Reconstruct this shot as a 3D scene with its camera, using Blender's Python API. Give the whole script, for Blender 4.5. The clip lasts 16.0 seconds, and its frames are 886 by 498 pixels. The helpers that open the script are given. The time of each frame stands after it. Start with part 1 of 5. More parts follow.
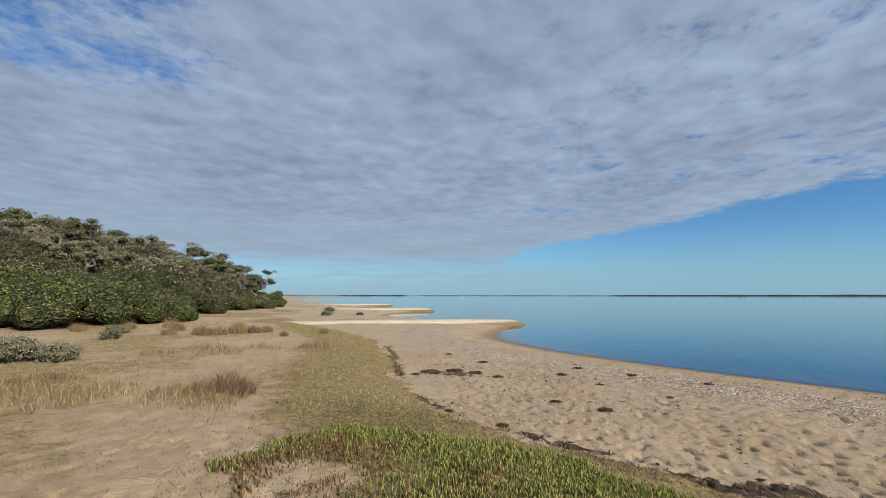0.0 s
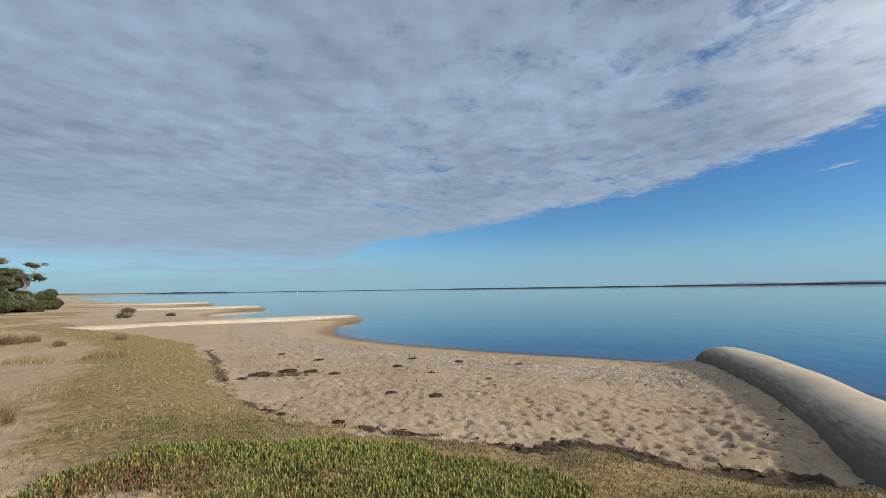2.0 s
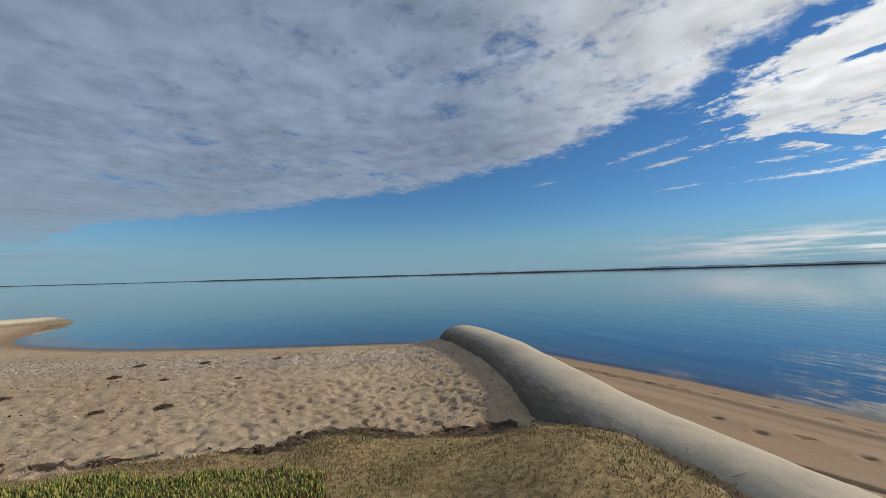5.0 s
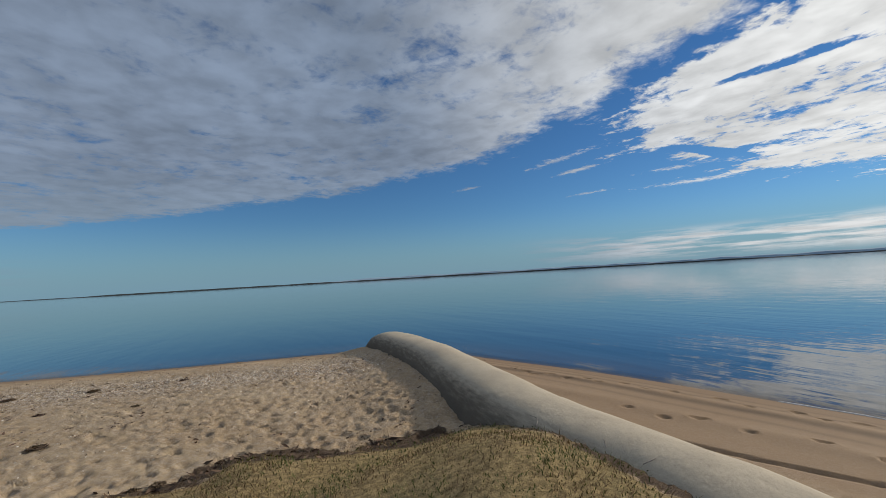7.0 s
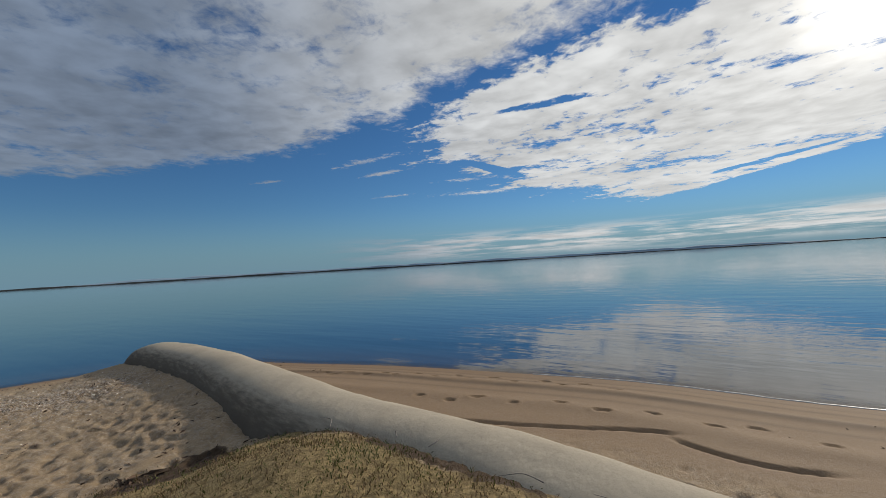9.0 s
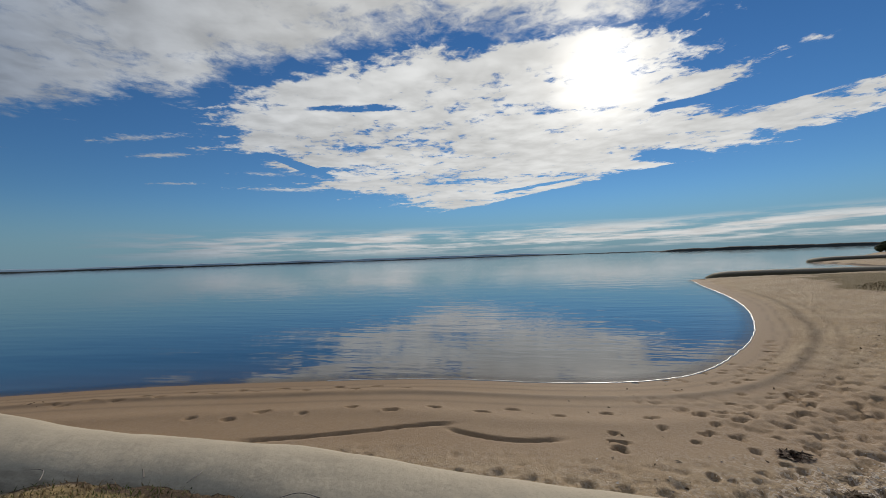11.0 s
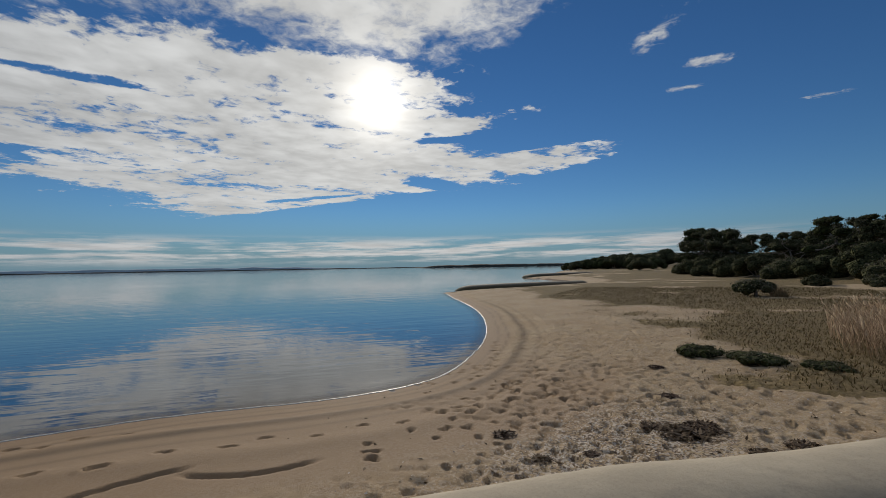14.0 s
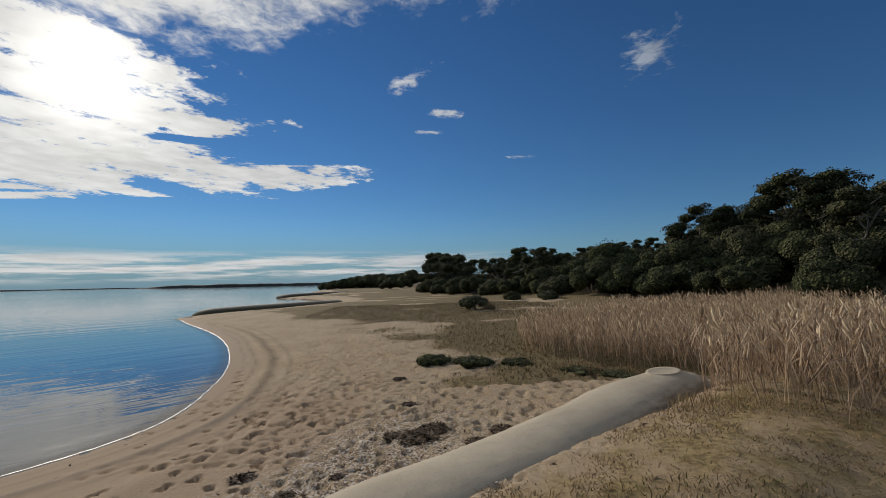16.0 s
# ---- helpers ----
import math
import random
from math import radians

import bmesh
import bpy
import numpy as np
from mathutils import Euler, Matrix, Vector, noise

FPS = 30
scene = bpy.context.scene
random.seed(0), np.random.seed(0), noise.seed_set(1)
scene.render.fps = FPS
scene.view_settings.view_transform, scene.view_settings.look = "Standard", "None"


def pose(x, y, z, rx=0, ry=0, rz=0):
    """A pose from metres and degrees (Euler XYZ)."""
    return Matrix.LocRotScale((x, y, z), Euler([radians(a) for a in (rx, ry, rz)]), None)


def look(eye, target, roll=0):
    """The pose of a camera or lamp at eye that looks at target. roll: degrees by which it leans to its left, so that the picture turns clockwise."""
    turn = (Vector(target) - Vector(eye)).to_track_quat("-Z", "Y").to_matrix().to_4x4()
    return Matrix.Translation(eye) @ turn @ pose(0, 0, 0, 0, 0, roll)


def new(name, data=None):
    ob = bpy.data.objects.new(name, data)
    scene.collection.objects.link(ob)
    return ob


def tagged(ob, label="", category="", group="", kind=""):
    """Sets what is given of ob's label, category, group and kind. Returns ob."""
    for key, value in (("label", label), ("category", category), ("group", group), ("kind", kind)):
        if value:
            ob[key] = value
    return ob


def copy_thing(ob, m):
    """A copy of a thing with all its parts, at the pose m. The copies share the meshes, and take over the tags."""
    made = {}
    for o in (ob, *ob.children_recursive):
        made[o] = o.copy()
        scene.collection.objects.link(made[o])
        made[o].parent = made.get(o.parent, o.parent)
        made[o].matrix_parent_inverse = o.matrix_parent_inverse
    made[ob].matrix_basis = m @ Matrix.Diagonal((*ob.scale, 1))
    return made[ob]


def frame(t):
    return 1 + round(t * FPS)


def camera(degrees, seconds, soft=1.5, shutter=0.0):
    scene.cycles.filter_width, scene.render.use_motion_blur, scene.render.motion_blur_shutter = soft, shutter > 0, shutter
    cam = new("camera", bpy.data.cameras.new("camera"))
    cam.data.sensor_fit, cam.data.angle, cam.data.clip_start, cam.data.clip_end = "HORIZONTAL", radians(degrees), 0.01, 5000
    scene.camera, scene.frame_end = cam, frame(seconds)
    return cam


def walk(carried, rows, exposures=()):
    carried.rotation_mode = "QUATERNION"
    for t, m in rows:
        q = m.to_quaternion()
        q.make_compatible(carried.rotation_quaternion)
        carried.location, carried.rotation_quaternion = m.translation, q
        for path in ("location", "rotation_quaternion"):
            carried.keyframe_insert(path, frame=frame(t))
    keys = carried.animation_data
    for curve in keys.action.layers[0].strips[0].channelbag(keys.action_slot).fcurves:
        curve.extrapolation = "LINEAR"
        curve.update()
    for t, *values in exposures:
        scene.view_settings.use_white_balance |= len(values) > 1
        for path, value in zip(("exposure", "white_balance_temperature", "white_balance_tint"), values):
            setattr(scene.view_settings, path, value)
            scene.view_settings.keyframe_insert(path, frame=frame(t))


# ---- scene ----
EYE = 2.45
cam = camera(93.16, 16.0, soft=0.7)
# seconds, place, turn
PATH = [
    (0.0, -0.000, 0.000, 0.002, 96.35, -0.03, 0.00),
    (0.5, -0.004, -0.033, 0.011, 96.15, 0.40, -5.09),
    (1.0, -0.019, -0.041, 0.017, 95.95, 0.78, -10.68),
    (1.5, -0.020, -0.035, 0.017, 95.70, 1.17, -16.05),
    (2.0, -0.019, -0.048, 0.012, 95.50, 0.81, -21.67),
    (2.5, 0.023, -0.052, 0.012, 95.27, 1.01, -28.79),
    (3.0, 0.089, -0.043, -0.001, 94.96, 0.70, -34.11),
    (3.5, 0.163, -0.058, -0.012, 94.57, 0.69, -37.94),
    (4.0, 0.264, -0.087, -0.011, 94.14, 0.90, -42.72),
    (4.5, 0.258, -0.112, 0.001, 93.65, 0.96, -48.70),
    (5.0, 0.260, -0.122, -0.007, 93.53, 1.51, -51.82),
    (7.5, 0.367, -0.066, 0.015, 93.68, 3.71, -66.51),
    (8.0, 0.379, -0.045, 0.006, 93.38, 4.16, -73.28),
    (8.5, 0.440, -0.085, -0.019, 92.57, 4.36, -82.05),
    (9.0, 0.490, -0.130, -0.032, 92.09, 3.48, -87.97),
    (9.5, 0.518, -0.191, -0.037, 91.54, 2.76, -92.19),
    (10.0, 0.545, -0.238, -0.035, 90.71, 2.37, -101.60),
    (12.5, 0.492, -0.272, 0.007, 93.16, 1.51, -125.43),
    (13.0, 0.518, -0.275, 0.004, 92.98, 1.00, -131.98),
    (13.5, 0.507, -0.316, -0.010, 92.64, 0.92, -138.50),
    (14.0, 0.464, -0.408, -0.005, 92.44, 1.01, -144.21),
    (14.5, 0.445, -0.471, -0.010, 92.16, 0.64, -154.79),
    (15.0, 0.438, -0.475, 0.000, 92.78, 0.25, -163.59),
    (15.5, 0.427, -0.491, 0.007, 93.59, 0.73, -170.12),
    (16.0, 0.420, -0.468, 0.017, 94.45, 1.21, -176.47),
]

EXPOSURES = [(0.0, 0.15), (2.0, 0.12), (3.5, 0.02), (5.0, -0.22), (7.5, -0.48), (9.0, -0.64), (10.0, -0.58), (12.5, -0.94), (14.0, -0.92), (16.0, -0.7)]
walk(cam, [(t, pose(x, y, EYE + z, rx, ry, rz)) for t, x, y, z, rx, ry, rz in PATH], EXPOSURES)

SUN_AZ, SUN_EL = radians(135.6), radians(22.0)
SUN_DIR = Vector((math.sin(SUN_AZ) * math.cos(SUN_EL), math.cos(SUN_AZ) * math.cos(SUN_EL), math.sin(SUN_EL)))


# ---------------------------------------------------------------- node helpers
class Nodes:
    """Short hand for wiring shader nodes."""

    def __init__(self, tree):
        self.tree = tree

    def node(self, kind, **settings):
        n = self.tree.nodes.new(kind)
        if "operation" in settings:
            n.operation = settings["operation"]
        if "use_clamp" in settings:
            n.use_clamp = settings["use_clamp"]
        if "feature" in settings:
            n.feature = settings["feature"]
        if "attribute_name" in settings:
            n.attribute_name = settings["attribute_name"]
        return n

    def put(self, socket, value):
        if isinstance(value, bpy.types.NodeSocket):
            self.tree.links.new(value, socket)
        elif isinstance(value, (tuple, list)) and len(value) == 3 and socket.type == "RGBA":
            socket.default_value = (*value, 1)
        else:
            socket.default_value = value

    def math(self, op, a, b=0.0, c=0.0, clamp=False):
        n = self.node("ShaderNodeMath", operation=op, use_clamp=clamp)
        for i, v in enumerate((a, b, c)):
            self.put(n.inputs[i], v)
        return n.outputs[0]

    def ramp(self, value, lo, hi, a=0.0, b=1.0):
        """value from lo..hi smoothly to a..b."""
        n = self.node("ShaderNodeMapRange")
        n.interpolation_type, n.clamp = "SMOOTHSTEP", True
        for i, v in enumerate((value, lo, hi, a, b)):
            self.put(n.inputs[i], v)
        return n.outputs[0]

    def mix(self, f, a, b, blend="MIX"):
        n = self.node("ShaderNodeMix")
        n.data_type, n.blend_type = "RGBA", blend
        self.put(n.inputs[0], f), self.put(n.inputs[6], a), self.put(n.inputs[7], b)
        return n.outputs[2]

    def noise(self, vec, scale, detail=4.0, rough=0.55, lac=2.0, dist=0.0, colour=False):
        n = self.node("ShaderNodeTexNoise")
        self.put(n.inputs["Vector"], vec)
        for key, v in (("Scale", scale), ("Detail", detail), ("Roughness", rough), ("Lacunarity", lac), ("Distortion", dist)):
            self.put(n.inputs[key], v)
        return n.outputs[1 if colour else 0]

    def voronoi(self, vec, scale, feature="F1"):
        n = self.node("ShaderNodeTexVoronoi", feature=feature)
        self.put(n.inputs["Vector"], vec), self.put(n.inputs["Scale"], scale)
        return n

    def attr(self, name):
        return self.node("ShaderNodeAttribute", attribute_name=name).outputs["Fac"]

    def vec(self, x, y, z=0.0):
        n = self.node("ShaderNodeCombineXYZ")
        for i, v in enumerate((x, y, z)):
            self.put(n.inputs[i], v)
        return n.outputs[0]

    def stretch(self, vec, s, turn=0.0):
        for angle, size in ((turn, (1, 1, 1)), (0.0, s)):
            n = self.node("ShaderNodeMapping")
            self.put(n.inputs[0], vec)
            n.inputs[2].default_value, n.inputs[3].default_value = (0, 0, angle), size
            vec = n.outputs[0]
        return vec

    def bump(self, height, strength, distance, normal=None):
        n = self.node("ShaderNodeBump")
        self.put(n.inputs["Height"], height), self.put(n.inputs["Strength"], strength), self.put(n.inputs["Distance"], distance)
        if normal is not None:
            self.put(n.inputs["Normal"], normal)
        return n.outputs[0]


# ---------------------------------------------------------------- sky
world = bpy.data.worlds.new("sky")
scene.world = world
world.use_nodes = True
world.node_tree.nodes.clear()
k = Nodes(world.node_tree)
sky = k.node("ShaderNodeTexSky")
sky.sky_type, sky.sun_disc, sky.sun_elevation, sky.sun_rotation = "NISHITA", False, SUN_EL, SUN_AZ
sky.altitude, sky.air_density, sky.dust_density, sky.ozone_density = 0, 1.0, 0.0, 4.0
way = k.node("ShaderNodeTexCoord").outputs["Generated"]
sep = k.node("ShaderNodeSeparateXYZ")
k.put(sep.inputs[0], way)
dx, dy, dz = sep.outputs
zc = k.math("MAXIMUM", dz, 0.02)
u, v = k.math("DIVIDE", dx, zc), k.math("DIVIDE", dy, zc)      # place on the cloud sheet, in cloud heights
zs = k.math("ADD", zc, 0.03)
plane = k.vec(k.math("DIVIDE", dx, zs), k.math("DIVIDE", dy, zs))
broad = k.noise(plane, 0.9, 3.0, 0.5)
streak = k.noise(k.stretch(plane, (0.5, 1.3, 1), radians(-62)), 1.25, 9.0, 0.58, 2.1, 0.25)
cells = k.noise(plane, 4.6, 8.0, 0.55, 2.2, 0.4)
soft_cells = k.noise(plane, 6.0, 3.0, 0.45, 2.0, 0.3)
fine = k.noise(k.stretch(plane, (0.9, 1.15, 1), radians(-62)), 5.0, 4.0, 0.5, 2.0, 0.2)
frayed = k.noise(plane, 17.0, 6.0, 0.6, 2.1, 0.5)
detail = k.math("ADD", k.math("MULTIPLY", streak, 0.5), k.math("MULTIPLY", cells, 0.5))
centred = k.math("SUBTRACT", detail, 0.5)



def outline(value, points):
    """A line given by pairs (value, reach), with straight runs between."""
    lo, hi = points[0][0], points[-1][0]
    n = k.node("ShaderNodeValToRGB")
    stops = n.color_ramp.elements
    for e in list(stops)[1:]:
        stops.remove(e)
    for i, (at, reach) in enumerate(points):
        e = stops[0] if i == 0 else stops.new((at - lo) / (hi - lo))
        e.position, e.color = (at - lo) / (hi - lo), (reach / 10, reach / 10, reach / 10, 1)
    k.put(n.inputs[0], k.math("DIVIDE", k.math("SUBTRACT", value, lo), hi - lo))
    return k.math("MULTIPLY", n.outputs[0], 10.0)


# the large sheet over the north and west, with its curved rim
rim = outline(v, [(-1.6, 1.35), (-1.3, 1.57), (-1.03, 1.68), (-0.69, 1.78), (-0.41, 2.03), (-0.1, 2.36), (0.1, 2.56), (0.3, 2.95), (0.6, 3.1), (0.82, 3.22), (1.45, 3.6),
                  (2.8, 3.66), (3.9, 3.6), (5.3, 3.3), (7.1, 2.75), (9.0, 2.0)])
southern = k.math("ADD", k.math("MULTIPLY_ADD", u, 0.25, v), 1.5)
f1 = k.math("MINIMUM", k.math("MULTIPLY", k.math("MINIMUM", k.math("SUBTRACT", rim, u), southern), 1.5), k.ramp(u, -0.5, 1.6, 0.8, 0.6))
hole = k.math("ADD", k.math("POWER", k.math("ADD", u, 1.5), 2.0), k.math("POWER", k.math("SUBTRACT", v, 1.3), 2.0))
f1 = k.math("SUBTRACT", f1, k.ramp(hole, 0.0, 0.8, 0.5, 0.0))
f1 = k.math("ADD", f1, k.math("MULTIPLY", centred, k.ramp(u, -0.5, 1.8, 1.8, 2.7)))
f1 = k.math("ADD", f1, k.math("MULTIPLY", k.math("SUBTRACT", frayed, 0.5), 0.7))
f1 = k.math("ADD", f1, k.math("MULTIPLY", k.math("SUBTRACT", broad, 0.5), 0.5))
low_edge = k.ramp(k.math("MULTIPLY_ADD", broad, 0.03, dz), 0.05, 0.125)
d1 = k.math("MULTIPLY", k.ramp(f1, -0.02, 0.6), low_edge)

# the wedge of broken cloud before the sun, parted from the sheet by a narrow blue lane
inner = outline(v, [(-4.45, 2.1), (-4.2, 1.35), (-4.0, 1.0), (-3.7, 0.85), (-3.45, 0.9), (-3.3, 1.5), (-3.0, 1.95), (-2.7, 1.6), (-2.47, 1.15), (-2.3, 1.45), (-2.0, 1.3),
                    (-1.8, 1.05), (-1.4, 1.2), (-1.2, 1.5), (-1.03, 1.71), (-0.69, 1.81), (-0.41, 2.06), (-0.1, 2.39), (0.15, 2.54)])
outer = outline(v, [(-4.45, 2.6), (-4.25, 4.6), (-4.05, 7.0), (-3.7, 8.4), (-3.3, 8.0), (-2.5, 7.3), (-1.6, 6.45), (-0.9, 5.8), (-0.5, 5.25), (-0.1, 4.6), (0.05, 4.0), (0.15, 3.3)])
f2 = k.math("MINIMUM", k.math("MULTIPLY", k.math("SUBTRACT", u, inner), 1.5), k.math("MULTIPLY", k.math("SUBTRACT", outer, u), 0.45))
f2 = k.math("MINIMUM", k.math("MINIMUM", f2, k.math("ADD", v, 4.5)), k.math("SUBTRACT", 0.25, v))
f2 = k.math("MINIMUM", f2, 0.5)


def lane(pu, pv, ru, rv, turn):
    """A gap in the cloud: one along its middle line, nothing outside."""
    a, b = k.math("SUBTRACT", u, pu), k.math("SUBTRACT", v, pv)
    c, s = math.cos(turn), math.sin(turn)
    x = k.math("DIVIDE", k.math("ADD", k.math("MULTIPLY", a, c), k.math("MULTIPLY", b, s)), ru)
    y = k.math("DIVIDE", k.math("SUBTRACT", k.math("MULTIPLY", b, c), k.math("MULTIPLY", a, s)), rv)
    return k.ramp(k.math("ADD", k.math("MULTIPLY", x, x), k.math("MULTIPLY", y, y)), 0.0, 1.0, 1.0, 0.0)


for args in ((2.7, -0.62, 0.42, 0.1, 1.2), (1.48, -0.78, 0.3, 0.07, 1.3), (3.05, -4.0, 0.35, 0.55, 0.0), (4.6, -0.5, 0.7, 0.13, -0.6), (1.75, -2.75, 0.5, 0.12, 0.5), (5.0, -3.7, 1.0, 0.16, 0.3)):
    f2 = k.math("SUBTRACT", f2, k.math("MULTIPLY", lane(*args), 0.95))
torn = k.math("ADD", k.math("MULTIPLY", k.math("SUBTRACT", streak, 0.5), 2.6), k.math("MULTIPLY", k.math("SUBTRACT", cells, 0.5), 1.7))
f2 = k.math("ADD", k.math("ADD", f2, torn), k.math("MULTIPLY", k.math("SUBTRACT", frayed, 0.5), 1.0))
d2 = k.ramp(f2, 0.0, 0.4)


def puff(pu, pv, ru, rv, turn):
    """A small cloud of its own on the sheet."""
    a, b = k.math("SUBTRACT", u, pu), k.math("SUBTRACT", v, pv)
    c, s = math.cos(turn), math.sin(turn)
    x = k.math("DIVIDE", k.math("ADD", k.math("MULTIPLY", a, c), k.math("MULTIPLY", b, s)), ru)
    y = k.math("DIVIDE", k.math("SUBTRACT", k.math("MULTIPLY", b, c), k.math("MULTIPLY", a, s)), rv)
    r = k.math("SQRT", k.math("ADD", k.math("MULTIPLY", x, x), k.math("MULTIPLY", y, y)))
    return k.ramp(k.math("ADD", k.math("SUBTRACT", 0.75, r), k.math("ADD", k.math("MULTIPLY", centred, 3.4), k.math("MULTIPLY", k.math("SUBTRACT", frayed, 0.5), 2.2))), 0.0, 0.9)


puffs = None
for args in ((0.27, -1.99, 0.2, 0.11, -0.9), (0.11, -2.44, 0.13, 0.08, 0.3), (0.24, -2.73, 0.1, 0.06, 0.2),
             (-0.83, -1.9, 0.32, 0.16, 1.2), (-0.42, -3.38, 0.2, 0.07, 0.1), (3.85, 0.8, 0.75, 0.13, 1.05), (4.45, 1.98, 0.32, 0.1, 1.3),
             (4.4, 0.75, 0.35, 0.1, 1.1), (6.0, -0.4, 0.8, 0.22, 1.5), (5.85, 0.85, 0.4, 0.12, 1.3), (5.0, -0.2, 0.7, 0.2, 1.4)):
    p = puff(*args)
    puffs = p if puffs is None else k.math("MAXIMUM", puffs, p)
puffs = k.math("MULTIPLY", puffs, 0.85)

# low bank of cloud far off over the southern shore, and thin bands in the north
flat = k.noise(k.stretch(way, (1.0, 1.0, 14.0)), 5.0, 6.0, 0.6)
band = k.math("MULTIPLY", k.ramp(dz, 0.004, 0.03), k.ramp(dz, 0.05, 0.08, 1.0, 0.0))
south = k.ramp(k.math("ADD", k.math("MULTIPLY", dx, 0.75), k.math("MULTIPLY", dy, -0.66)), 0.42, 0.8)
north = k.math("MULTIPLY", k.ramp(k.math("SUBTRACT", dy, k.math("MULTIPLY", dx, 0.5)), 0.75, 0.95), 0.55)
d3 = k.math("MULTIPLY", k.math("MULTIPLY", band, k.math("ADD", south, north)), k.ramp(flat, 0.4, 0.6))

density = k.math("MAXIMUM", k.math("MAXIMUM", d1, d2), k.math("MAXIMUM", puffs, d3))

# towards the sun the cloud glows
dot = k.node("ShaderNodeVectorMath", operation="DOT_PRODUCT")
k.put(dot.inputs[0], way)
dot.inputs[1].default_value = SUN_DIR
facing = k.math("MAXIMUM", dot.outputs["Value"], 0.0)
lit = k.ramp(dot.outputs["Value"], 0.25, 0.99)
tone = k.mix(lit, (2.75, 3.5, 4.75), (10.8, 10.9, 10.8))
relief = k.math("ADD", k.math("MULTIPLY", fine, 0.4), k.math("ADD", k.math("MULTIPLY", soft_cells, 0.35), k.math("MULTIPLY", cells, 0.25)))
shade = k.mix(k.ramp(dz, 0.05, 0.3, 0.25, 1.0), (0.97, 0.97, 0.97), k.ramp(relief, 0.32, 0.68, 0.8, 1.14))
thick = k.ramp(broad, 0.35, 0.7, 1.06, 0.86)
tone = k.mix(1.0, k.mix(1.0, tone, shade, "MULTIPLY"), thick, "MULTIPLY")
halo = k.math("ADD", k.math("MULTIPLY", k.math("POWER", facing, 380.0), 15.0), k.math("MULTIPLY", k.math("POWER", facing, 50.0), 3.0))
tone = k.mix(1.0, tone, k.mix(1.0, (1.0, 0.94, 0.84), halo, "MULTIPLY"), "ADD")
tone = k.mix(k.math("MULTIPLY", k.ramp(dz, 0.02, 0.28, 0.65, 0.0), k.ramp(lit, 0.0, 0.5, 1.0, 0.0)), tone, (3.1, 4.2, 5.1))
clear = k.node("ShaderNodeHueSaturation")
clear.inputs["Saturation"].default_value = 1.1
clear.inputs["Value"].default_value = 0.9
k.put(clear.inputs["Color"], sky.outputs[0])
clear_tint = k.mix(1.0, clear.outputs[0], (0.74, 0.98, 1.18), "MULTIPLY")
clear_tint = k.mix(k.ramp(dz, -0.02, 0.15, 0.92, 0.0), clear_tint, (2.1, 3.9, 5.3))
aureole = k.math("ADD", k.math("MULTIPLY", k.math("POWER", facing, 600.0), 12.0), k.math("MULTIPLY", k.math("POWER", facing, 2500.0), 90.0))
blue = k.mix(1.0, clear_tint, k.mix(1.0, (1.0, 0.95, 0.86), aureole, "MULTIPLY"), "ADD")
back = k.node("ShaderNodeBackground")
k.put(back.inputs[0], k.mix(density, blue, tone))
back.inputs[1].default_value = 0.1
k.tree.links.new(back.outputs[0], k.node("ShaderNodeOutputWorld").inputs[0])

lamp = bpy.data.lights.new("sun", "SUN")
lamp.energy, lamp.angle, lamp.color = 4.4, radians(2.0), (1.0, 0.9, 0.76)
sun = new("sun", lamp)
sun.matrix_world = look(SUN_DIR * 100, (0, 0, 0))


# ---------------------------------------------------------------- materials
def material(name):
    mat = bpy.data.materials.new(name)
    mat.use_nodes = True
    k = Nodes(mat.node_tree)
    shader = mat.node_tree.nodes["Principled BSDF"]
    where = k.node("ShaderNodeNewGeometry")
    return mat, k, shader, where


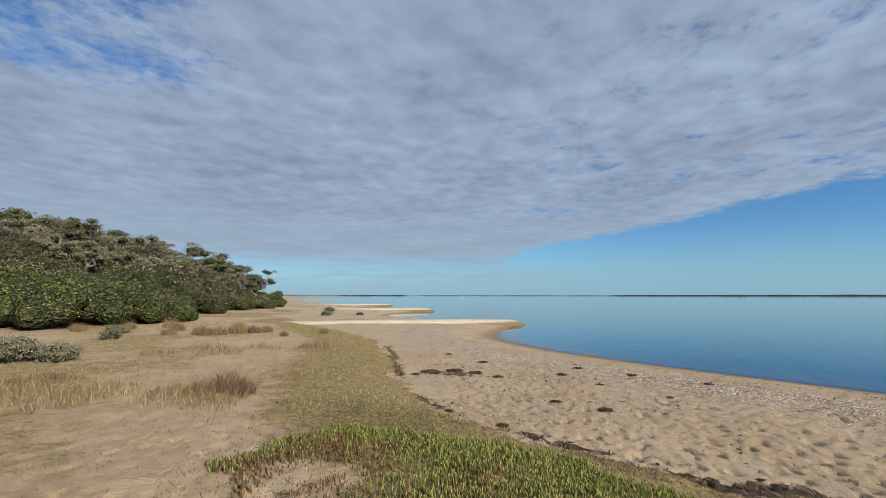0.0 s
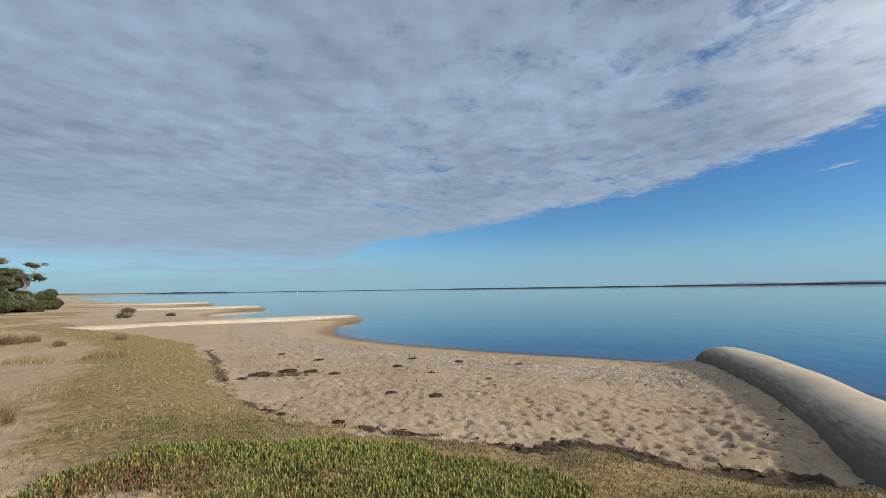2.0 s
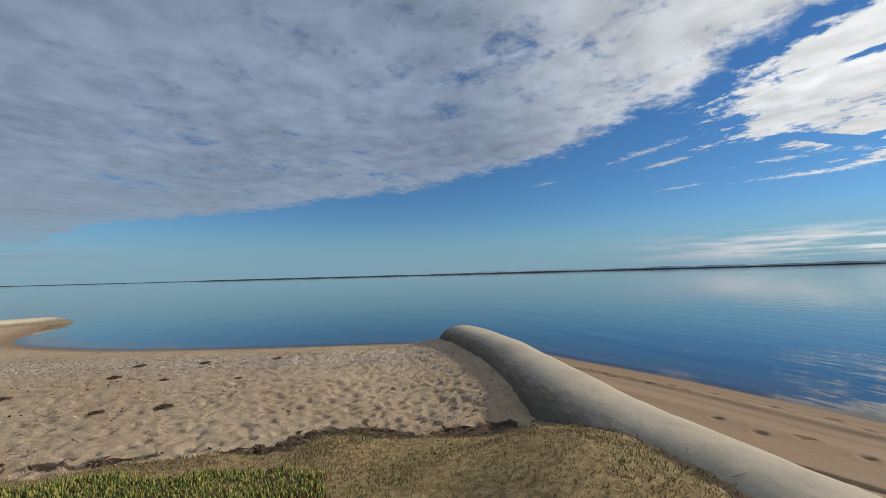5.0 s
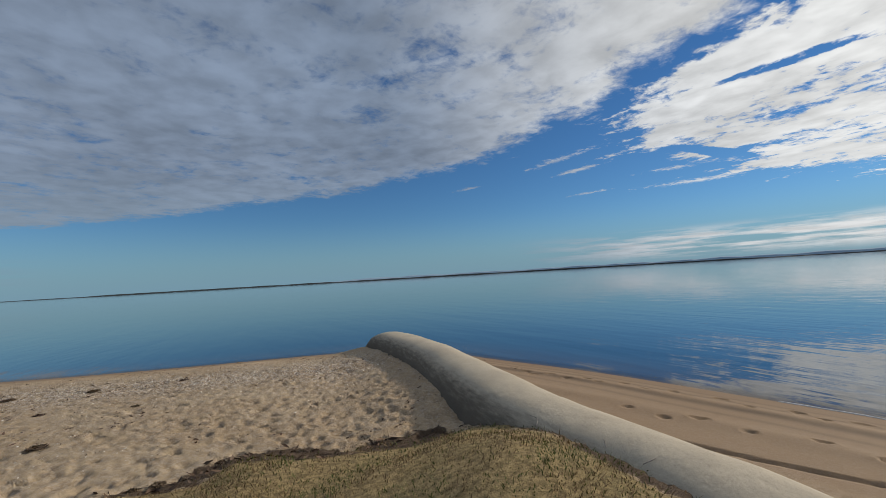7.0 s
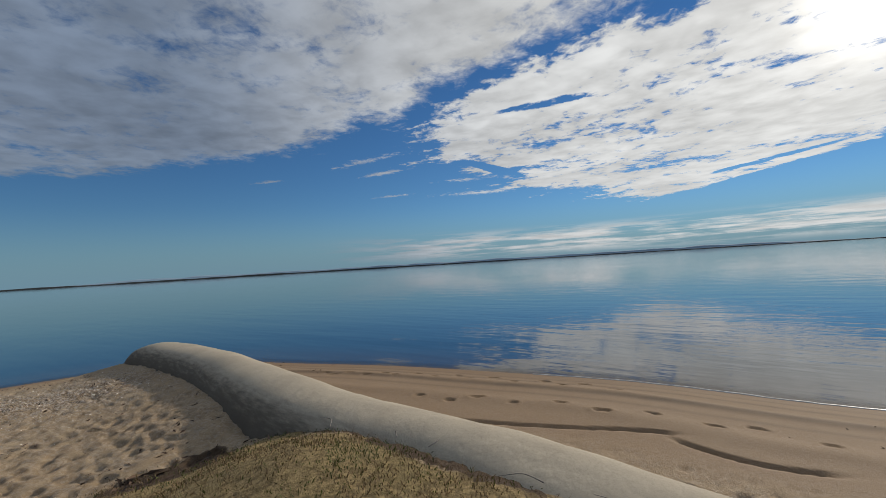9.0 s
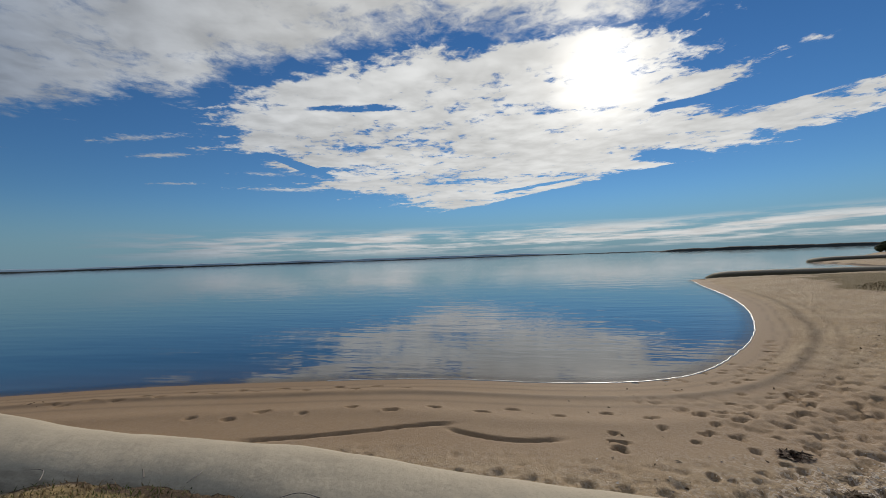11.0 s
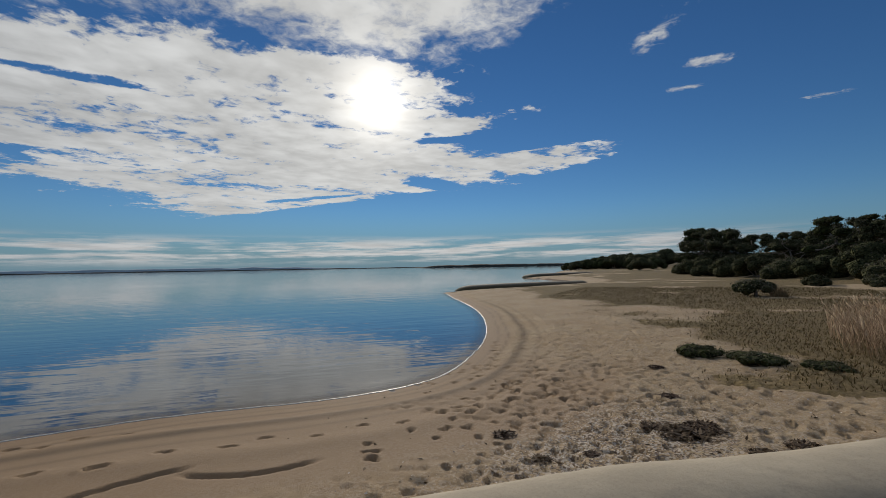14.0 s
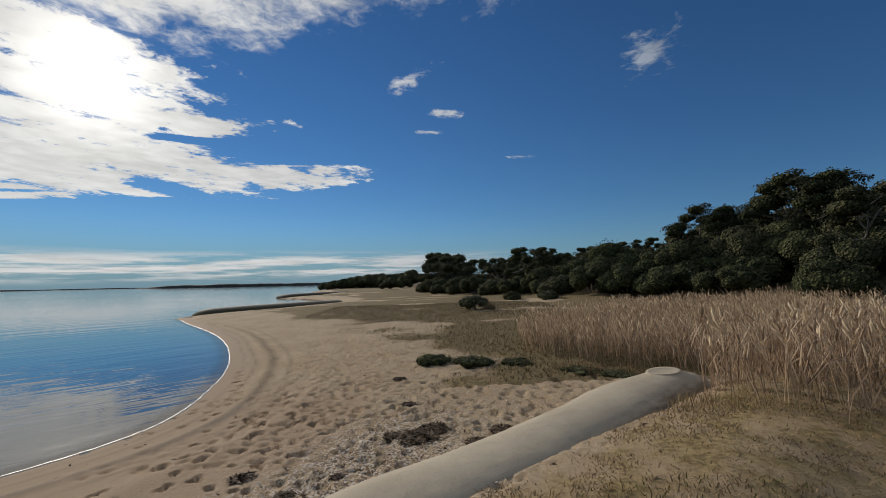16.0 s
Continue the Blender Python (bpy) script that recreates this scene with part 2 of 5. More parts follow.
def ground_material():
    mat, k, shader, where = material("beach_ground")
    at = where.outputs["Position"]
    grass, wet, shell, wrack, soil, tide = (k.attr(n) for n in ("grass", "wet", "shell", "wrack", "soil", "tide"))
    broad, mid = k.noise(at, 0.6, 4.0), k.noise(at, 5.0, 5.0, 0.6)
    grain, speck = k.noise(at, 60.0, 3.0, 0.7), k.noise(at, 190.0, 2.0, 0.6)
    sand = k.mix(k.ramp(broad, 0.35, 0.65), (0.49, 0.355, 0.212), (0.56, 0.425, 0.27))
    sand = k.mix(k.ramp(mid, 0.35, 0.7, 0.0, 0.45), sand, (0.38, 0.275, 0.18))
    sand = k.mix(k.ramp(speck, 0.3, 0.7, 0.25, 0.0), sand, (0.2, 0.14, 0.1))
    sand = k.mix(k.math("MULTIPLY", wet, 0.92), sand, (0.235, 0.152, 0.088))
    # dark mineral sand left in bands along the water's reach
    sand = k.mix(k.math("MULTIPLY", tide, 0.75), sand, (0.085, 0.058, 0.04))
    # broken shell: pale flakes between dark grit
    flakes = k.voronoi(at, 38.0)
    split = k.node("ShaderNodeSeparateColor")
    k.put(split.inputs[0], flakes.outputs["Color"])
    white = k.math("MULTIPLY", k.ramp(split.outputs[0], 0.5, 0.62), k.ramp(mid, 0.3, 0.55))
    dark = k.math("MULTIPLY", k.ramp(split.outputs[1], 0.62, 0.75), k.ramp(shell, 0.0, 1.0))
    ground = k.mix(k.math("MULTIPLY", shell, white), sand, (0.66, 0.58, 0.49))
    ground = k.mix(k.math("MULTIPLY", dark, 0.75), ground, (0.11, 0.075, 0.055))
    # turf: straw and earth
    straw = k.mix(k.ramp(k.noise(at, 14.0, 5.0, 0.65), 0.35, 0.65), (0.2, 0.142, 0.062), (0.44, 0.32, 0.15))
    straw = k.mix(k.ramp(k.noise(at, 1.3, 4.0), 0.45, 0.7, 0.0, 0.35), straw, (0.21, 0.175, 0.07))
    patchy = k.math("ADD", grass, k.math("MULTIPLY", k.math("SUBTRACT", k.noise(at, 3.2, 6.0, 0.65), 0.5), 1.5))
    ground = k.mix(k.math("MULTIPLY", k.ramp(patchy, 0.3, 0.75), k.ramp(grass, 0.0, 0.15)), ground, straw)
    litter = k.math("ADD", wrack, k.math("MULTIPLY", k.math("SUBTRACT", k.noise(at, 7.0, 6.0, 0.7), 0.5), 1.7))
    ground = k.mix(k.math("MULTIPLY", k.ramp(litter, 0.4, 0.7), k.ramp(wrack, 0.0, 0.1)), ground, (0.105, 0.07, 0.043))
    ground = k.mix(soil, ground, (0.11, 0.085, 0.05))
    k.put(shader.inputs["Base Color"], ground)
    k.put(shader.inputs["Roughness"], k.math("SUBTRACT", 0.95, k.math("MULTIPLY", wet, 0.1)))
    shader.inputs["Specular IOR Level"].default_value = 0.25
    dry = k.math("SUBTRACT", 1.0, k.math("MULTIPLY", wet, 0.85))
    lump = k.math("ADD", k.math("MULTIPLY", k.noise(at, 9.0, 4.0, 0.6), 0.5), k.math("MULTIPLY", k.ramp(k.noise(at, 7.5, 3.0, 0.55), 0.3, 0.55), 0.5))
    height = k.math("ADD", k.math("MULTIPLY", lump, 0.18), k.math("MULTIPLY", grain, 0.7))
    k.put(shader.inputs["Normal"], k.bump(height, k.math("MULTIPLY", dry, 0.85), 0.06))
    return mat


def water_material():
    mat, k, shader, where = material("calm_water")
    at = where.outputs["Position"]
    depth = k.attr("depth")
    k.put(shader.inputs["Base Color"], k.mix(k.ramp(depth, 0.02, 0.25), (0.05, 0.04, 0.03), (0.006, 0.022, 0.036)))
    shader.inputs["Roughness"].default_value = 0.03
    shader.inputs["IOR"].default_value = 1.65
    k.put(shader.inputs["Alpha"], k.ramp(depth, 0.0, 0.05, 0.6, 1.0))
    calm = k.noise(at, 0.04, 3.0, 0.5)
    swell = k.noise(k.stretch(at, (0.22, 1.0, 1.0), radians(-55)), 0.8, 2.0, 0.5)
    ripple = k.noise(k.stretch(at, (0.3, 1.0, 1.0), radians(-48)), 2.6, 2.0, 0.5)
    height = k.math("ADD", k.math("MULTIPLY", swell, 0.026), k.math("MULTIPLY", k.math("MULTIPLY", ripple, 0.013), k.ramp(calm, 0.4, 0.6, 0.2, 1.0)))
    k.put(shader.inputs["Normal"], k.bump(height, 0.55, 1.0))
    return mat


def tube_material():
    mat, k, shader, where = material("geotextile")
    at = where.outputs["Position"]
    low, speck = k.attr("low"), k.noise(at, 45.0, 4.0, 0.7)
    cloth = k.mix(k.ramp(k.noise(at, 1.6, 5.0, 0.6), 0.3, 0.7), (0.5, 0.43, 0.325), (0.43, 0.365, 0.275))
    cloth = k.mix(k.ramp(speck, 0.45, 0.75, 0.0, 0.3), cloth, (0.25, 0.2, 0.15))
    # dark algae, trodden dirt and painted shade low on the sunless flank, fraying upwards
    fray = k.noise(k.stretch(at, (3.0, 11.0, 22.0), radians(-48)), 1.0, 5.0, 0.65)
    dirt_shade = k.ramp(k.math("ADD", low, k.math("MULTIPLY", k.math("SUBTRACT", fray, 0.5), 0.8)), 0.22, 0.8)
    cloth = k.mix(k.math("MULTIPLY", dirt_shade, 0.8), cloth, (0.075, 0.06, 0.045))
    # green-brown growth up to the tide line
    height = k.node("ShaderNodeSeparateXYZ")
    k.put(height.inputs[0], at)
    tide = k.ramp(k.math("ADD", height.outputs[2], k.math("MULTIPLY", k.math("SUBTRACT", fray, 0.5), 0.35)), 0.42, 0.22)
    cloth = k.mix(k.math("MULTIPLY", tide, 0.85), cloth, (0.1, 0.088, 0.05))
    k.put(shader.inputs["Base Color"], cloth)
    shader.inputs["Roughness"].default_value = 0.9
    shader.inputs["Specular IOR Level"].default_value = 0.2
    weave = k.noise(at, 220.0, 2.0)
    k.put(shader.inputs["Normal"], k.bump(k.math("ADD", k.noise(at, 6.0, 4.0), k.math("MULTIPLY", weave, 0.15)), 0.35, 0.04))
    return mat


def leaf_material(name, dark, light, dry, spread=0.35, glow=0.0):
    """Foliage whose every leaf differs a little; some are dry. glow: the share of light that passes through."""
    mat, k, shader, where = material(name)
    r = where.outputs["Random Per Island"]
    tint = k.node("ShaderNodeObjectInfo").outputs["Random"]
    colour = k.mix(k.ramp(r, 0.0, 0.9), dark, light)
    colour = k.mix(k.math("GREATER_THAN", r, 1.0 - spread), colour, dry)
    hue = k.node("ShaderNodeHueSaturation")
    k.put(hue.inputs["Hue"], k.math("MULTIPLY_ADD", tint, 0.04, 0.48))
    k.put(hue.inputs["Value"], k.math("MULTIPLY_ADD", tint, 0.5, 0.75))
    k.put(hue.inputs["Color"], colour)
    k.put(shader.inputs["Base Color"], hue.outputs[0])
    shader.inputs["Roughness"].default_value = 0.75
    shader.inputs["Specular IOR Level"].default_value = 0.2
    if glow:
        thin, both = k.node("ShaderNodeBsdfTranslucent"), k.node("ShaderNodeMixShader")
        k.put(thin.inputs[0], hue.outputs[0])
        both.inputs[0].default_value = glow
        k.tree.links.new(shader.outputs[0], both.inputs[1])
        k.tree.links.new(thin.outputs[0], both.inputs[2])
        k.tree.links.new(both.outputs[0], mat.node_tree.nodes["Material Output"].inputs[0])
    return mat


def bark_material():
    mat, k, shader, where = material("pale_bark")
    at = where.outputs["Position"]
    n = k.noise(k.stretch(at, (6, 6, 1.5)), 3.0, 5.0, 0.65)
    k.put(shader.inputs["Base Color"], k.mix(k.ramp(n, 0.3, 0.7), (0.12, 0.1, 0.085), (0.36, 0.32, 0.28)))
    shader.inputs["Roughness"].default_value = 0.9
    k.put(shader.inputs["Normal"], k.bump(n, 0.6, 0.03))
    return mat


def plain_material(name, colour, rough=0.8, vary=0.4, scale=8.0):
    mat, k, shader, where = material(name)
    n = k.noise(where.outputs["Position"], scale, 5.0, 0.6)
    dim = tuple(c * (1 - vary) for c in colour)
    k.put(shader.inputs["Base Color"], k.mix(k.ramp(n, 0.3, 0.7), dim, colour))
    shader.inputs["Roughness"].default_value = rough
    return mat


M_GROUND, M_WATER, M_TUBE, M_BARK = ground_material(), water_material(), tube_material(), bark_material()


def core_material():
    """Filler within a crown: leaf-sized mottling, painted dark as the shade between leaves."""
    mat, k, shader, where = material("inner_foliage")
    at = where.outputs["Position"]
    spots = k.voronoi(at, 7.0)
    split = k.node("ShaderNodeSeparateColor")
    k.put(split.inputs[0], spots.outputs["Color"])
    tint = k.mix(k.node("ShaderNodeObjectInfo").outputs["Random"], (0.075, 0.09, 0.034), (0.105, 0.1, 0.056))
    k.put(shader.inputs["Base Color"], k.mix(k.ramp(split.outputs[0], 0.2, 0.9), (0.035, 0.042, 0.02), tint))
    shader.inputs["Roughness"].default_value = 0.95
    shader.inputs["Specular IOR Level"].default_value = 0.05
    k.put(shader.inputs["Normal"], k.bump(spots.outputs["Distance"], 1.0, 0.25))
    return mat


M_CORE = core_material()
M_FAR = plain_material("far_woods", (0.03, 0.04, 0.042), 0.95, 0.5, 0.02)
# distance haze is painted into the hills' base colour
M_HILL = plain_material("hazed_hills", (0.3, 0.42, 0.52), 1.0, 0.1, 0.002)


# ---------------------------------------------------------------- plan of the coast
GRID = np.random.RandomState(7).rand(256, 256)


def lattice(x, y):
    """Smooth value noise, 0 to 1, one cell a unit."""
    i, j = np.floor(x).astype(int), np.floor(y).astype(int)
    a, b = x - i, y - j
    a, b = a * a * (3 - 2 * a), b * b * (3 - 2 * b)
    g = lambda p, q: GRID[p & 255, q & 255]
    return (g(i, j) * (1 - a) + g(i + 1, j) * a) * (1 - b) + (g(i, j + 1) * (1 - a) + g(i + 1, j + 1) * a) * b


def fbm(x, y, octaves=4):
    total, size, weight = 0.0, 0.5, 0.0
    for o in range(octaves):
        total = total + size * lattice(x * 2 ** o + 17.3 * o, y * 2 ** o + 5.1 * o)
        weight, size = weight + size, size / 2
    return total / weight


def step(a, b, x):
    t = np.clip((x - a) / (b - a), 0, 1)
    return t * t * (3 - 2 * t)


def spline(points, per=6):
    """A smooth line through the points."""
    p = np.array([points[0], *points, points[-1]], float)
    out = []
    for i in range(1, len(p) - 2):
        for s in np.arange(per) / per:
            out.append(0.5 * (2 * p[i] + (p[i + 1] - p[i - 1]) * s + (2 * p[i - 1] - 5 * p[i] + 4 * p[i + 1] - p[i + 2]) * s ** 2
                              + (3 * p[i] - p[i - 1] - 3 * p[i + 1] + p[i + 2]) * s ** 3))
    return np.array([*out, p[-2]])


def from_line(x, y, line):
    """Signed distance from a line: positive on its right hand, going along it."""
    best, side = np.full(x.shape, 1e9), np.ones(x.shape)
    for (ax, ay), (bx, by) in zip(line[:-1], line[1:]):
        ex, ey = bx - ax, by - ay
        t = np.clip(((x - ax) * ex + (y - ay) * ey) / (ex * ex + ey * ey + 1e-12), 0, 1)
        d = (x - ax - t * ex) ** 2 + (y - ay - t * ey) ** 2
        near = d < best - 1e-9
        best = np.where(near, d, best)
        side = np.where(near, np.sign(ey * (x - ax) - ex * (y - ay)), side)
    return np.sqrt(best) * np.where(side == 0, 1, side)


def within(x, y, polygon):
    inside = np.zeros(x.shape, bool)
    for (ax, ay), (bx, by) in zip(polygon, [*polygon[1:], polygon[0]]):
        cross = (ay > y) != (by > y)
        inside ^= cross & (x < (bx - ax) * (y - ay) / (by - ay + 1e-12) + ax)
    return inside


def coast(before, near, after):
    """A smooth line with straight runs to the far distance at both ends."""
    return np.array([*before, *spline(near, 4), *after], float)


# the water's edge from north to south, land on its right hand
SHORE = coast([(-900, 4400), (-160, 430)], [(-50, 165), (-24, 115), (-15, 98), (-17, 86), (-10, 74), (-4, 65), (-7, 52),
                (-1, 43), (5.5, 37.5), (4.6, 31), (3.4, 27.5), (3.1, 24.5), (3.7, 22), (5.3, 18.4), (8, 14.6), (10, 12.2), (11.9, 9.7), (12.5, 7),
                (11.7, 4.3), (10.8, 1.5), (9.6, -1.2), (8.5, -3.4), (6.8, -5.7), (6.1, -7.6), (6.5, -9.8), (8, -13.4), (10.7, -17.8),
                (14.2, -22.3), (21.5, -30.3), (23.8, -34.5), (20, -45), (20, -56), (28, -67), (36, -77), (33, -88), (42, -106),
                (63, -175)], [(99, -454), (500, -4400)])
# foot of the dunes
DUNE = coast([(-1000, 4400), (-240, 500)], [(-75, 165), (-32, 80), (-24, 52), (-17, 24), (-18, 15), (-16, 0), (-14, -14), (-11, -27), (-4, -34),
               (9, -76), (28, -150)], [(62, -454), (420, -4400)])
# rim of the grassy bank, strewn with sea wrack
BANK = spline([(-9, 27), (-5.5, 22.5), (-3.0, 18.5), (-1.5, 13.5), (-1.0, 10.6), (-0.5, 8.2), (0.2, 6.7), (0.9, 5.9), (2.1, 5.0), (2.8, 4.4), (3.4, 4.4), (4.1, 3.6),
               (4.7, 2.9), (5.5, 2.2), (4.9, 1.3), (4.3, 0.5), (3.7, -0.3), (3.0, -1.2), (1.9, -2.2), (0.6, -3.5), (-0.6, -4.6), (-1.9, -5.6), (-3, -6.5), (-5, -8)])


def profile(x, y):
    """Height of the ground without small relief, and the distance from the shore and the bank."""
    d = from_line(x, y, SHORE)
    bank = from_line(x, y, BANK)
    dune = from_line(x, y, DUNE)
    z = np.where(d > 0, 0.86 * (1 - np.exp(-np.maximum(d, 0) / 8.0)), np.maximum(0.09 * d, -3.0))
    z = z + 0.22 * step(-0.4, 1.6, bank) * (1 - step(9, 20, bank)) * step(-40, 0, y + 20) * step(0, 3, d)
    z = z + 0.43 * step(-0.5, 0.08, bank) * (1 - step(0.6, 3.2, bank)) * (1 - step(0.9, 2.7, y)) * step(-9, -6, y)
    z = z + step(0, 20, dune) * (2.6 + 1.2 * fbm(x / 14, y / 14, 3))
    z = z + 0.55 * step(3, 30, dune) * fbm(x / 5, y / 5, 2)
    return z, d, bank, dune


# ---------------------------------------------------------------- ground
TUBE_LINE = spline([(11.3, 7.9), (9.2, 5.2), (6.95, 3.0), (5.35, 1.41), (4.05, -0.22), (2.72, -1.62), (1.3, -3.33), (-0.42, -4.98), (-3.4, -7.8)], 2)


def pits(x, y, cell, seed):
    """Rounded hollows strewn over a jittered grid: 0 on the flat, up to 1 in the deepest."""
    close = np.hypot(x, y) < 45
    if not close.all():
        deep = np.zeros(x.shape)
        if close.any():
            deep[close] = pits(x[close], y[close], cell, seed)
        return deep
    p, q = x / cell, y / cell
    i, j = np.floor(p).astype(int), np.floor(q).astype(int)
    deep = np.zeros(x.shape)
    for di in (-1, 0, 1):
        for dj in (-1, 0, 1):
            a, b = i + di, j + dj
            h = [GRID[(a + 37 * s + seed) & 255, (b + 91 * s) & 255] for s in range(4)]
            e = np.hypot(p - a - h[0], q - b - h[1]) / (0.22 + 0.32 * h[2])
            deep = np.maximum(deep, h[3] * (1 - step(0.5, 1.0, e)))
            deep = np.where((e > 1) & (e < 1.45) & (deep <= 0), -0.18 * h[3] * np.sin((e - 1) / 0.45 * np.pi), deep)
    return deep


CRACKS = (spline([(6.35, 0.1), (6.1, -0.6), (5.9, -1.4), (5.8, -2.1), (5.6, -2.7)]), spline([(5.6, -2.45), (5.25, -2.6), (4.9, -2.85), (4.7, -3.1), (4.5, -3.6)]))


def relief(x, y):
    """The ground with its hummocks, berms and runnels, and what covers it."""
    z, d, bank, dune = profile(x, y)
    n1, n2, n3 = fbm(x / 2.3, y / 2.3), fbm(x / 0.55, y / 0.55, 3), fbm(x / 0.15, y / 0.15, 2)
    dry = step(0.9, 2.6, d + 1.5 * (n1 - 0.5))
    turf = step(-0.1, 0.5, bank + 0.9 * (n2 - 0.5))
    south = step(-6, -9, y)
    # trodden sand: many shallow hollows
    tube = from_line(x, y, TUBE_LINE)
    pitted = dry * (1 - turf) * np.where((tube < 0) & (bank < 0) & (y < 9) & (y > -5.5), step(3.4, 4.6, d), 1)
    hollow = -(0.06 + 0.02 * south) * pits(x, y, 0.21, 3) - 0.026 * pits(x, y, 0.13, 60) + (n2 - 0.5) * 0.03 + (n3 - 0.5) * 0.016
    z = z + pitted * step(-0.2, 0.5, d) * hollow * (1 - step(60, 120, np.hypot(x, y)))
    # sand heaped against the flank of the tube
    z = z + 0.27 * (1 - step(0.3, 2.3, np.abs(tube))) * (tube > 0) * step(1.6, 4.0, y) * (1 - turf)
    z = z + turf * ((n2 - 0.5) * 0.05 + (n1 - 0.5) * 0.12)
    z = z + turf * step(1.6, 3.0, bank) * (1 - step(12, 25, bank)) * hollow * 0.5
    # berms left by the last tides
    z = z + 0.022 * np.exp(-((d - 1.0 - 0.3 * n1) / 0.16) ** 2) + 0.03 * np.exp(-((d - 2.2 - 0.5 * n1) / 0.3) ** 2)
    for line in CRACKS:
        s = from_line(x, y, line)
        ends = step(0, 0.5, np.hypot(x - line[0][0], y - line[0][1])) * step(0, 0.35, np.hypot(x - line[-1][0], y - line[-1][1]))
        z = z - 0.075 * step(-0.02, 0.03, s) * (1 - step(0.04, 0.12, s)) * ends
    strip = 1 - 0.72 * step(1.9, 3.3, bank + 1.4 * (n1 - 0.5))
    straw = 0.62 * step(0.36, 0.58, fbm(x / 5 + 9, y / 5)) * step(2.5, 6, bank)
    grass = turf * np.maximum(strip, straw)
    grass = np.where(y < -0.6, np.maximum(grass, 0.5 * turf), grass) * (1 - 0.45 * step(-0.6, -2.2, y))
    grass = np.where(y < -8.8, step(4.8, 6.8, d + 5 * (n1 - 0.5)) * step(0.24, 0.4, fbm(x / 5, y / 2.6 + 40)), grass)
    flats = step(26, 30, y) * step(8, 12, d) * step(0.46, 0.6, fbm(x / 9 + 3, y / 4))
    grass = np.maximum(grass, flats * 0.8)
    wet = 1 - step(0.25, 1.3, d + 0.5 * (n1 - 0.5))
    smooth = (bank < 0.2) * (tube < 0) * (y < 8.5) * step(-13, -7, y) * (1 - step(3.2, 4.6, d + 0.8 * (n1 - 0.5)))
    wet = np.maximum(wet, 0.85 * smooth)
    wrack = np.exp(-((bank - 0.05 - 0.5 * (n1 - 0.5)) / (0.17 + 0.13 * step(1.8, 3.5, x))) ** 2) * (y > -0.6) * (0.75 + 0.6 * step(2.0, 3.5, x)) * (0.25 + 0.75 * step(0.36, 0.56, fbm(x / 0.9 + 4, y / 0.9, 3)))
    wrack = np.maximum(wrack, 0.75 * np.exp(-((x - 1.1) / 0.6) ** 2 - ((y + 6.3) / 0.45) ** 2))
    wrack = np.maximum(wrack, 0.7 * np.exp(-((x - 0.3) / 0.8) ** 2 - ((y - 10.5) / 0.5) ** 2))
    wrack = np.maximum(wrack, 0.95 * step(-30, -34, y) * (y > -130) * np.exp(-((d - 0.7) / 0.6) ** 2))
    shell = (1 - turf) * dry * (0.25 + 0.9 * np.exp(-((d - 4.3) / 1.3) ** 2) * step(5, 8, y) + 1.0 * np.exp(-((x - 2.0) / 1.6) ** 2 - ((y + 5.6) / 1.5) ** 2))
    shell = shell * (1 - 0.85 * smooth)
    wave = d + 0.25 * (n1 - 0.5)
    tide = np.exp(-((wave - 1.25) / 0.13) ** 2) + 0.6 * np.exp(-((wave - 0.72) / 0.05) ** 2) + 0.5 * np.exp(-((wave - 0.42) / 0.04) ** 2) + 0.45 * np.exp(-((wave - 1.75) / 0.07) ** 2)
    tide = np.clip(tide, 0, 1) * (y < 9) * step(-30, -18, y) * np.where(y > 3, tube < 0, 1) * (0.5 + 0.5 * n2)
    soil = step(1.0, 7.0, dune + 4 * (n1 - 0.5)) * 0.9
    soil = np.maximum(soil, 0.6 * grass * (y < -8.8))
    return z, dict(grass=grass, wet=wet, shell=shell, wrack=wrack, soil=soil, tide=tide)


def ground_z(x, y):
    return float(profile(np.array([float(x)]), np.array([float(y)]))[0][0])


def ring_mesh(name, centre, turns, radii):
    """A sheet of rings round a centre: mesh, x, y."""
    a = np.linspace(0, 2 * np.pi, turns, endpoint=False)
    x = np.concatenate([[centre[0]], (centre[0] + np.outer(radii, np.cos(a))).ravel()])
    y = np.concatenate([[centre[1]], (centre[1] + np.outer(radii, np.sin(a))).ravel()])
    i, j = np.meshgrid(np.arange(len(radii) - 1), np.arange(turns), indexing="ij")
    jn = (j + 1) % turns
    quads = np.stack([1 + i * turns + j, 1 + (i + 1) * turns + j, 1 + (i + 1) * turns + jn, 1 + i * turns + jn], -1).reshape(-1, 4)
    hub = np.stack([np.zeros(turns, int), 1 + np.arange(turns), 1 + (np.arange(turns) + 1) % turns], -1)
    mesh = bpy.data.meshes.new(name)
    mesh.vertices.add(len(x))
    loops = np.concatenate([quads.ravel(), hub.ravel()])
    mesh.loops.add(len(loops))
    mesh.polygons.add(len(quads) + turns)
    mesh.loops.foreach_set("vertex_index", loops)
    mesh.polygons.foreach_set("loop_start", np.concatenate([np.arange(len(quads)) * 4, len(quads) * 4 + np.arange(turns) * 3]))
    return mesh, x, y


def finish(mesh, x, y, z, fields, mat):
    mesh.vertices.foreach_set("co", np.stack([x, y, z], -1).ravel())
    mesh.update()
    mesh.validate()
    for key, values in fields.items():
        mesh.attributes.new(key, "FLOAT", "POINT").data.foreach_set("value", np.asarray(values, float))
    mesh.polygons.foreach_set("use_smooth", np.ones(len(mesh.polygons), bool))
    mesh.materials.append(mat)


